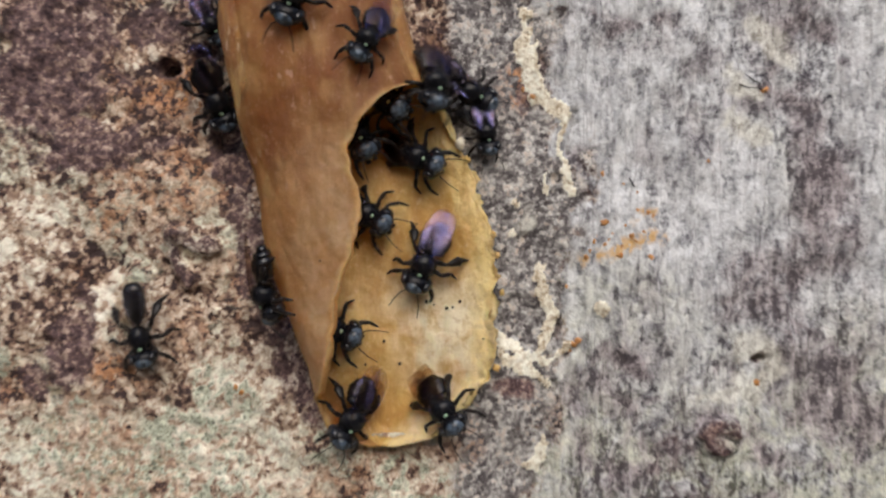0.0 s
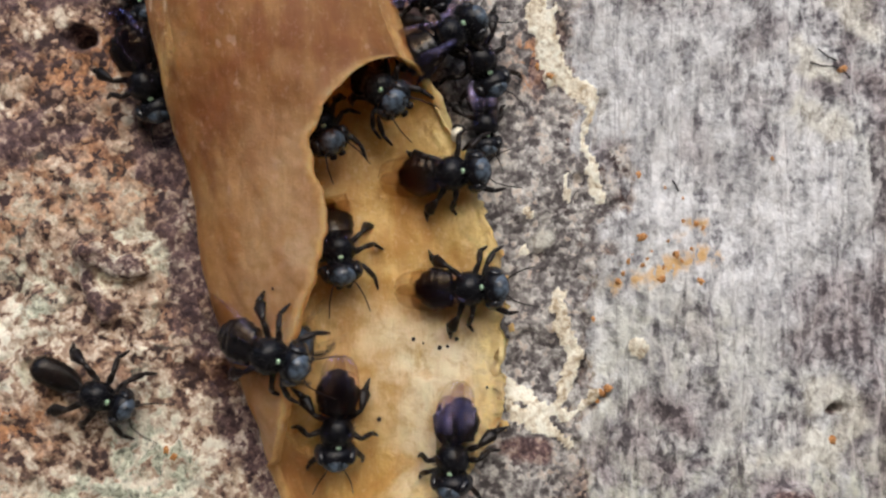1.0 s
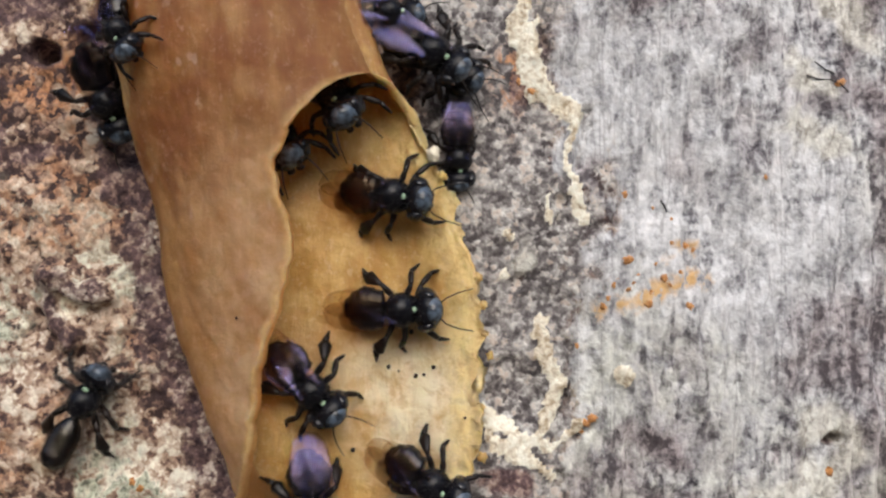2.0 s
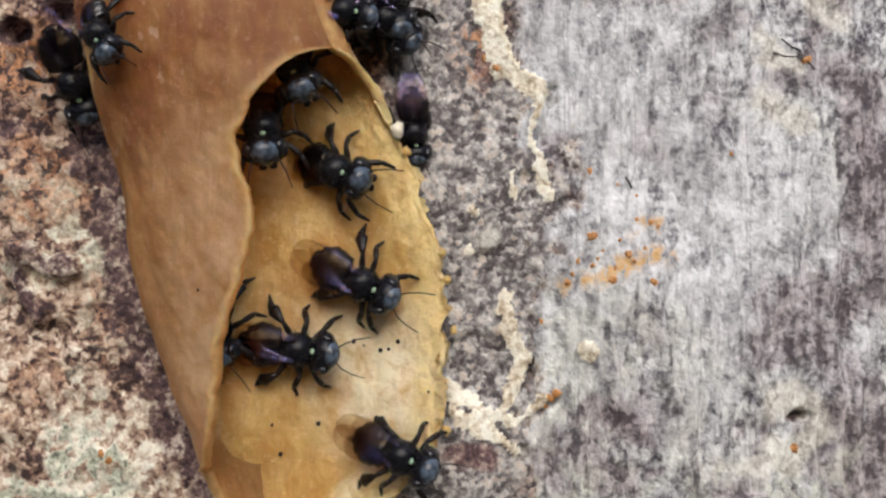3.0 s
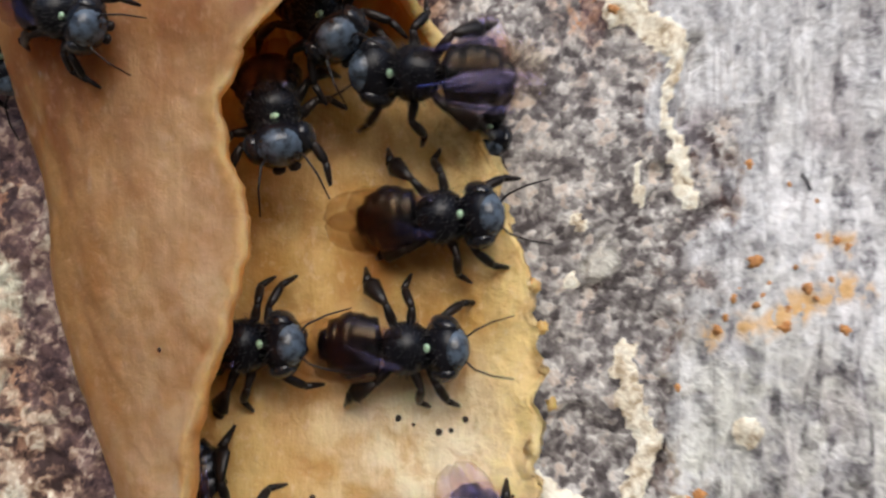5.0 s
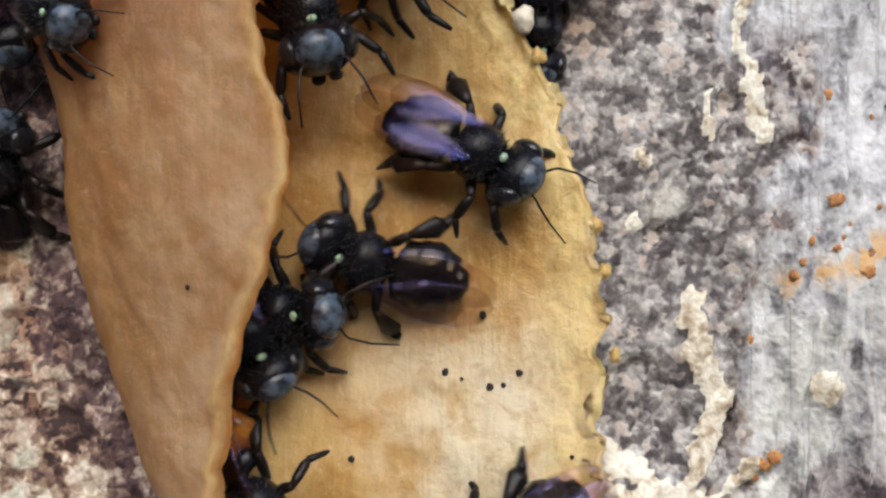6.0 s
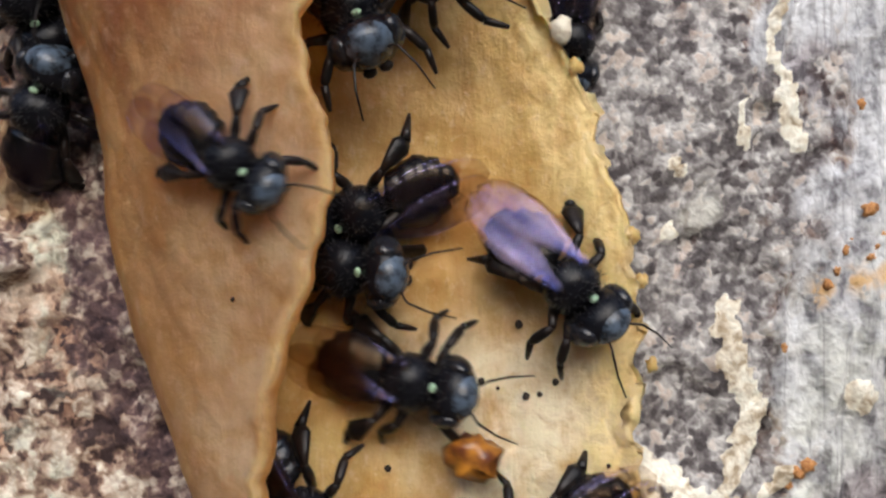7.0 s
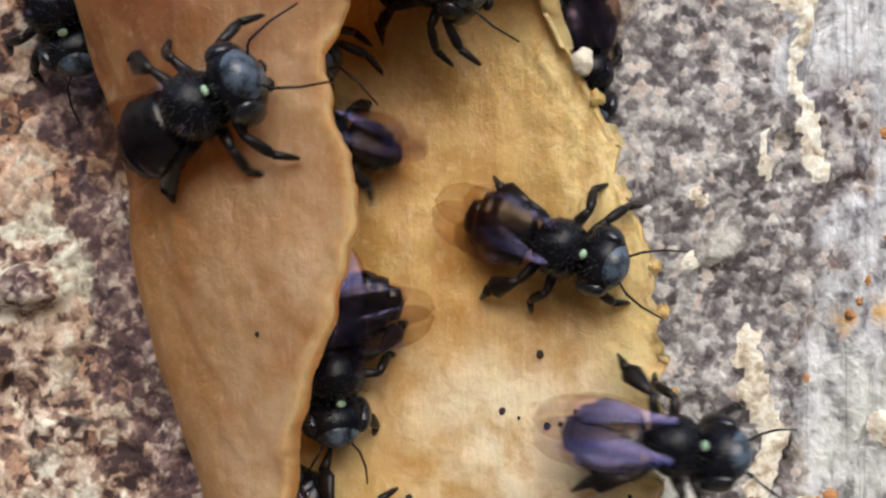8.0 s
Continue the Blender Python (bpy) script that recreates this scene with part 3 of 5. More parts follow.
def wall_slice(name, rows, s0, s1, cols, parent, mat):
    """A share of the tube's wall, from s0 to s1 of the way from the lip round the back to the right rim."""
    bm = bmesh.new()
    pale, old, rim = (bm.verts.layers.float.new(n) for n in ("pale", "old", "rim"))
    shells = ([], [])
    top = tube_ring(APEX)
    seam = math.acos((-2.2 - top[0]) / top[1])
    for z in rows:
        ring = tube_ring(z)
        a = ring[1]
        t0 = t1 = seam
        if z < APEX:
            t0 = math.pi if z < -10.2 else math.acos(max(-1.0, min(1.0, (steps(z, *LIP) - ring[0]) / a)))
            calm = float(smooth(APEX - z, 0, 2))
            t0 += calm * (radians(3) * (2 * float(fbm(np.array(z * 0.6), np.array(9.3), 3)) - 1) + radians(1.1) * (2 * float(fbm(np.array(z * 2.0), np.array(4.7), 3, 0.7)) - 1))
            t1 = radians(float(steps(z, *RIM)))
            t1 += calm * radians(2) * (float(fbm(np.array(z * 1.0), np.array(3.3), 4, 0.7)) - 0.5)
            t1 = min(t1, t0)
        for c in range(cols):
            s = s0 + (s1 - s0) * c / (cols - 1)
            ang = t0 + s * (2 * math.pi + t1 - t0)
            spot = Vector((3.2 * math.cos(ang), 3.2 * math.sin(ang), z * 0.32))
            lump = 0.30 * noise.noise(spot * 0.5) + 0.12 * noise.noise(spot * 1.7) + 0.05 * noise.noise(spot * 4.5)
            lip_way, rim_way = (s * 2 * math.pi * a, (1 - s) * 2 * math.pi * a) if z < APEX else (9.0, 9.0)
            near = 1 - float(smooth(min(lip_way, rim_way, (z - FOOT) * 1.5), 0.0, 0.9))
            thick = 0.34 + (0.20 if lip_way < rim_way else 0.24) * near * (0.3 + 1.4 * float(fbm(np.array(z * 1.9), np.array(s * 9), 3)))
            roll = 0.12 * (1 - float(smooth(lip_way, 0.0, 0.8))) if z < APEX else 0.0
            bite, across = 0.0, 9.0
            if z < APEX:        # ragged, scalloped right edge
                bite = 1.0 * (float(fbm(np.array(z * 0.9 + 7), np.array(1.3), 5, 0.62)) - 0.5) + (0.04 + 0.18 * float(fbm(np.array(z * 0.4), np.array(6.1), 2))) * abs(math.sin(1.95 * z + 1.3 * math.sin(0.7 * z)))
                across = steps(z, *RIGHT) - ring_place(ring, ang)[0] if s > 0.5 else 9.0
                bite *= (1 - float(smooth(across, 0.0, 1.3))) * float(smooth(APEX - z, 1.5, 6))
            for shell, off in zip(shells, (thick / 2, -thick / 2)):
                x, y = ring_place(ring, ang, lump + off + roll)
                v = bm.verts.new((x + bite, y, z))
                inside = 1.0 if off < 0 else 0.0
                # right edge: yellow wax band; lip edge: its lit line, painted pale
                v[rim] = max(inside * (1 - float(smooth(across + 1.2 * (float(fbm(np.array(z * 0.5), np.array(2.7), 3)) - 0.5), 0.9, 2.2))) * float(1 - smooth(z, 7, 10)), 0.9 * (1 - float(smooth(min(lip_way, rim_way), 0.1, 0.85))))
                v[pale] = inside * float(smooth(-z, 0, 4) * smooth(s, 0.52, 0.70) * (1 - 0.8 * smooth(s, 0.86, 0.96))) + (1 - inside) * 0.6 * float((1 - smooth(s, 0.0, 0.25)) * (1 - smooth(z, 0, 12)))
                v[old] = (1 - inside) * float(0.25 + 0.75 * smooth(z, 0, 11) + 0.45 * math.exp(-((s - 0.16) / 0.035) ** 2) * smooth(z, 1, 6)) + 0.3 * inside * (1 - float(smooth(s, 0.1, 0.5)))
                shell.append(v)
    outer, inner = shells
    for k in range(len(rows) - 1):
        for c in range(cols - 1):
            p, q = k * cols + c, (k + 1) * cols + c
            bm.faces.new((outer[p], outer[p + 1], outer[q + 1], outer[q]))
            bm.faces.new((inner[p], inner[q], inner[q + 1], inner[p + 1]))
        if rows[k] < APEX:
            for c, open_edge in ((0, s0 == 0), (cols - 1, s1 == 1)):
                p, q = k * cols + c, (k + 1) * cols + c
                if open_edge:
                    bm.faces.new((outer[p], outer[q], inner[q], inner[p]))
    for c in range(cols - 1):
        bm.faces.new((outer[c], inner[c], inner[c + 1], outer[c + 1]))
    bmesh.ops.recalc_face_normals(bm, faces=bm.faces)
    return part(name, bm, mat, parent)


def ball(centre, size, turn=None, segments=18):
    bm = bmesh.new()
    bmesh.ops.create_uvsphere(bm, u_segments=segments, v_segments=segments * 2 // 3, radius=1.0)
    m = Matrix.Translation(centre) @ (turn or Matrix()) @ Matrix.Diagonal((*size, 1))
    bmesh.ops.transform(bm, matrix=m, verts=bm.verts)
    return bm


def lumpy(size, seed, rough=0.35, segments=12):
    """A small uneven lump."""
    bm = ball((0, 0, 0), (1, 1, 1), None, segments)
    for v in bm.verts:
        v.co *= 1 + rough * (noise.noise(v.co * 1.7 + Vector((seed, 0, 0))))
    bmesh.ops.scale(bm, vec=size, verts=bm.verts)
    return bm


def entrance_tube():
    ob = new("nest_entrance_tube")
    ob.location = (0, 0, EYE)
    rows = np.concatenate([np.linspace(FOOT, APEX, 200), np.linspace(APEX, CROWN, 60)[1:]])
    tagged(wall_slice("front_wall", rows, 0.0, 0.3, 60, ob, WALL), "curled ochre-brown front wall with a thin lip")
    tagged(wall_slice("trough", rows, 0.3, 1.0, 110, ob, WAX), "golden open trough with a ragged pale rim")
    for n, (x, z, r) in enumerate(((1.1, 7.3, 0.36), (1.5, 6.2, 0.24), (3.5, -8.2, 0.25), (3.9, -3.0, 0.2), (3.3, 1.0, 0.22), (3.6, -0.4, 0.2))):
        lump = part("wax_lump", lumpy((r, r * 0.9, r * 1.1), n, 0.6), CRUST if n == 0 else WAX, ob, "pale wax lump")
        lump.location = (x * MM, (trough_y(x, z) + 0.1) * MM, z * MM)
    for n, (x, z, r) in enumerate(((-0.13, -1.81, 0.13), (-1.32, -3.65, 0.11), (-0.79, -3.87, 0.06), (0.10, -4.11, 0.12), (0.52, -4.04, 0.09), (1.01, -3.64, 0.12), (-3.2, -8.0, 0.13), (-4.3, -6.4, 0.11), (-5.2, -9.6, 0.12), (-5.6, -8.0, 0.09), (2.6, -6.2, 0.07))):
        pore = part("pore", lumpy((r, 0.05, r * 1.1), n + 20, 0.3, 8), PORE, ob, "tiny dark pore")
        pore.location = (x * MM, (trough_y(x, z) + 0.08) * MM, z * MM)
    pore = part("pore", lumpy((0.06, 0.05, 0.08), 4, 0.3, 8), PORE, ob, "tiny dark pore")
    pore.location = (-8.2 * MM, (sheet_y(-8.2, -0.7) - 0.2) * MM, -0.7 * MM)
    return tagged(ob, "ochre wax nest entrance tube, open at its front, on bark", "nest entrance")


def far_trees():
    """A plain dark ring of foliage far round the clearing."""
    bm = bmesh.new()
    n = 120
    low = [bm.verts.new((14000 * math.cos(2 * math.pi * k / n), 14000 * math.sin(2 * math.pi * k / n), 0)) for k in range(n)]
    high = [bm.verts.new((v.co.x, v.co.y, 6500 + 2500 * noise.noise(Vector((k * 0.35, 2.1, 0))))) for k, v in enumerate(low)]
    for k in range(n):
        bm.faces.new((low[k], low[(k + 1) % n], high[(k + 1) % n], high[k]))
    return tagged(part("backdrop", bm, FOREST), "dark green trees round the clearing", "backdrop", kind="structure")

far_trees()
tube = entrance_tube()


# ---- the bees ----
def lathe(profile, squash=1.0, around=20, axis_shift=None):
    """A body along x: (x, radius, centre height) from tail to front."""
    bm = bmesh.new()
    rings = []
    for x, r, h in profile:
        rings.append([bm.verts.new((x, r * math.cos(2 * math.pi * k / around), h + squash * r * math.sin(2 * math.pi * k / around))) for k in range(around)])
    for a, b in zip(rings, rings[1:]):
        for k in range(around):
            bm.faces.new((a[k], a[(k + 1) % around], b[(k + 1) % around], b[k]))
    bm.faces.new(rings[0][::-1])
    bm.faces.new(rings[-1])
    bmesh.ops.recalc_face_normals(bm, faces=bm.faces)
    return bm


def limb(points, radii, around=8, flat=None):
    """A tapered limb through points."""
    bm = bmesh.new()
    pts = [Vector(p) for p in points]
    rings = []
    for k, p in enumerate(pts):
        ahead = (pts[min(k + 1, len(pts) - 1)] - pts[max(k - 1, 0)]).normalized()
        side = ahead.cross(Vector((0, 0, 1)))
        side = side.normalized() if side.length > 1e-3 else Vector((0, 1, 0))
        above = side.cross(ahead)
        w = flat[k] if flat else 1.0
        rings.append([bm.verts.new(p + radii[k] * (w * math.cos(q) * side + math.sin(q) * above)) for q in (2 * math.pi * j / around for j in range(around))])
    for a, b in zip(rings, rings[1:]):
        for k in range(around):
            bm.faces.new((a[k], a[(k + 1) % around], b[(k + 1) % around], b[k]))
    bm.faces.new(rings[0][::-1])
    bm.faces.new(rings[-1])
    bmesh.ops.recalc_face_normals(bm, faces=bm.faces)
    return bm


def wing_blade(length, width, side, inner):
    """A thin rounded membrane from the root at the origin, pointing back along -x; inner: the share of its width towards the midline."""
    bm = bmesh.new()
    n, m = 18, 8
    grid = []
    for i in range(n + 1):
        s = i / n
        w = width * (0.22 + 0.78 * float(smooth(s, 0.0, 0.6)))
        if s > 0.7:
            w *= math.sqrt(max(0.0, 1 - ((s - 0.7) / 0.3) ** 2)) + 0.04
        row = []
        for j in range(m + 1):
            q = j / m - inner
            ripple = 0.013 * math.sin(q * 19 + s * 2)
            row.append(bm.verts.new((-length * s, side * w * q, 0.10 * math.sin(math.pi * s) + ripple - 0.12 * q * q)))
        grid.append(row)
    for a, b in zip(grid, grid[1:]):
        for j in range(m):
            bm.faces.new((a[j], a[j + 1], b[j + 1], b[j]))
    bmesh.ops.recalc_face_normals(bm, faces=bm.faces)
    bmesh.ops.solidify(bm, geom=bm.faces[:], thickness=0.02)
    return bm


LEGS = [  # hip, knee, ankle, toe on the bee's left; last is the hind leg
    ((0.50, 0.40, 0.70), (0.95, 1.00, 1.10), (1.40, 1.45, 0.60), (1.80, 1.55, 0.08)),
    ((0.00, 0.50, 0.65), (0.15, 1.25, 1.15), (-0.10, 1.75, 0.60), (0.10, 2.10, 0.08)),
    ((-0.45, 0.45, 0.65), (-0.95, 1.12, 1.25), (-1.75, 1.55, 0.75), (-2.05, 1.95, 0.08)),
]
THORAX_UP = 1.15


def bee(slim=False):
    """A black stingless bee facing +x with its back up +z; its feet stand at z = 0."""
    root = new("stingless_bee")
    h = THORAX_UP
    thin = 0.76 if slim else 0.93
    part("thorax", lathe([(0.84 * x, r * thin, up) for x, r, up in ((-0.92, 0.25, h), (-0.84, 0.52, h + 0.08), (-0.66, 0.66, h + 0.14), (-0.60, 0.72, h + 0.10), (-0.35, 0.84, h + 0.12), (0.0, 0.88, h + 0.10),
                          (0.32, 0.82, h + 0.06), (0.56, 0.66, h), (0.72, 0.42, h - 0.05), (0.78, 0.2, h - 0.06))], 0.94), FUZZ, root)
    belly = [(-3.02, 0.05, h - 0.64)]
    for k, (x, r) in enumerate(((-2.90, 0.44), (-2.60, 0.76), (-2.20, 0.96), (-1.78, 1.01), (-1.36, 0.90))):
        hh = h - 0.62 + 0.09 * k
        belly += [(x, r, hh), (x + 0.27, r + (0.10 if k < 3 else -0.02), hh + 0.02), (x + 0.29, r + (0.08 if k < 3 else -0.04), hh + 0.02)]
    belly += [(-0.95, 0.42, h), (-0.84, 0.2, h)]
    if slim:
        belly = [(-3.42, 0.1, h - 0.22), (-3.36, 0.40, h - 0.22), (-3.10, 0.58, h - 0.2), (-2.66, 0.65, h - 0.16), (-2.64, 0.62, h - 0.16), (-2.15, 0.66, h - 0.12), (-2.12, 0.63, h - 0.12),
                 (-1.65, 0.60, h - 0.1), (-1.62, 0.57, h - 0.1), (-1.25, 0.40, h - 0.08), (-1.0, 0.16, h - 0.05), (-0.84, 0.14, h)]
    belly = [(x + 0.12, r, up) for x, r, up in belly]
    part("abdomen", lathe(belly, 0.76 if slim else 0.68), BLACK, root, "glossy black banded abdomen")
    head = part("head", ball((1.08, 0, h - 0.06), (0.70 * thin, 0.98 * thin, 0.85 * thin), pose(0, 0, 0, 0, 22, 0)), FUZZ, root, "glossy black head")
    part("face", ball((1.23, 0, h + 0.0), (0.61 * thin, 0.78 * thin, 0.84 * thin), pose(0, 0, 0, 0, 22, 0)), FACE, head, "downy grey face shield with a painted blue sky sheen")
    for side in (1, -1):
        part("eye", ball((1.06, side * 0.76 * thin, h - 0.06), (0.46 * thin, 0.32 * thin, 0.66 * thin), pose(0, 0, 0, 0, 22, side * -12)), EYES, head)
        part("antenna", limb([(1.50, side * 0.20, h - 0.05), (1.88, side * 0.50, h + 0.30), (1.98, side * 0.58, h + 0.30), (2.48, side * 0.80, h + 0.02), (3.10, side * 0.95, h - 0.40)],
                             [0.045, 0.032, 0.036, 0.032, 0.022], 6), LIMB, head)
        part("mandible", ball((1.50, side * 0.22, h - 0.62), (0.16, 0.20, 0.14), None, 8), LIMB, head)
    # green glint behind the head, added as a small coloured ball
    part("neck_glint", ball((0.58, 0.06, h + 0.54), (0.10, 0.14, 0.08), None, 10), GLINT, root, "painted pale green glint behind the head")
    hair = bmesh.new()
    rng = random.Random(11)
    for _ in range(420):
        on_head = rng.random() < 0.35
        c, size = (Vector((1.04, 0, h - 0.06)), (0.58, 0.88, 0.78)) if on_head else (Vector((-0.05, 0, h + 0.10)), (0.70, 0.80, 0.78))
        d = Vector((rng.gauss(0, 1), rng.gauss(0, 1), abs(rng.gauss(0, 1)) * 0.9 - 0.1)).normalized()
        p = c + Vector((d.x * size[0], d.y * size[1], d.z * size[2]))
        tip = p + (d + Vector((rng.gauss(-0.3, 0.3), rng.gauss(0, 0.3), rng.gauss(0, 0.3)))).normalized() * rng.uniform(0.12, 0.32)
        side_way = d.cross(Vector((rng.gauss(0, 1), rng.gauss(0, 1), rng.gauss(0, 1)))).normalized() * 0.009
        other = d.cross(side_way).normalized() * 0.009
        base = [hair.verts.new(p + o) for o in (side_way, other - side_way, -other)]
        top = hair.verts.new(tip)
        for k in range(3):
            hair.faces.new((base[k], base[(k + 1) % 3], top))
    tagged(part("body_hair", hair, HAIR, root, "short grey-brown body hair"), kind="stuff")
    for side in (1, -1):
        for kind, length, width, spot, sweep in (("forewing", 3.75, 1.18, (-0.10, 0.50, h + 0.84), 6), ("hindwing", 2.7, 1.0, (-0.35, 0.55, h + 0.62), 3)):
            w = part(kind, wing_blade(length, width, side, 0.45), CLEAR if slim else WING, root, "clear wing membrane" if slim else "smoky brown wing membrane with a violet sheen")
            w.matrix_basis = pose(spot[0] * MM, side * spot[1] * MM, (spot[2] + (0.07 if side > 0 else 0.0)) * MM, side * 3, -14, side * sweep)
        for n, (hip, knee, ankle, toe) in enumerate(LEGS):
            pts = [Vector((p[0] - hip[0], side * (p[1] - hip[1]), p[2] - hip[2])) for p in (hip, knee, ankle, toe)]
            hind = n == 2
            leg = part("leg", limb([pts[0], pts[0].lerp(pts[1], 0.5), pts[1]], [0.12, 0.16, 0.11]), LIMB, root)
            leg.location = Vector((hip[0], side * hip[1], hip[2])) * MM
            wide = [0.9, 1.7, 2.3, 2.0] if hind else [1, 1.2, 1.2, 0.9]
            part("tibia", limb([pts[1], pts[1].lerp(pts[2], 0.35), pts[1].lerp(pts[2], 0.8), pts[2]], [0.10, 0.12, 0.14 if hind else 0.12, 0.10], 8, wide), LIMB, leg)
            part("tarsus", limb([pts[2], pts[2].lerp(pts[3], 0.4), pts[2].lerp(pts[3], 0.75), pts[3]], [0.17 if hind else 0.11, 0.13 if hind else 0.10, 0.08, 0.05], 6), LIMB, leg)
    return tagged(root, "glossy black stingless bee with smoky folded wings, on the wax tube", "bee", "bees at the nest entrance")


FACES = {"sheet": sheet_y, "trough": trough_y, "bark": lambda x, z: float(bark_y(x, z)) - 0.4}


def on_face(face, x, z, heading, lift=0.0, dip=0.0, lean=0.0):
    """A bee's pose on a face of the place; heading in degrees, 0 to the right and 90 up; dip lowers the head."""
    fn = FACES[face]
    y, e = fn(x, z), 0.4
    normal = Vector(((fn(x + e, z) - fn(x - e, z)) / (2 * e), -1.0, (fn(x, z + e) - fn(x, z - e)) / (2 * e)))
    normal.x, normal.z = max(-0.55, min(0.55, normal.x)), max(-0.4, min(0.4, normal.z))
    normal.normalize()
    ahead = Vector((math.cos(radians(heading)), 0, math.sin(radians(heading))))
    ahead = (ahead - ahead.dot(normal) * normal).normalized()
    side = normal.cross(ahead)
    m = Matrix((ahead, side, normal)).transposed().to_4x4() @ pose(0, 0, 0, lean, dip, 0)
    m.translation = (Vector((x, y, z)) + lift * normal) * MM + Vector((0, 0, EYE))
    return m


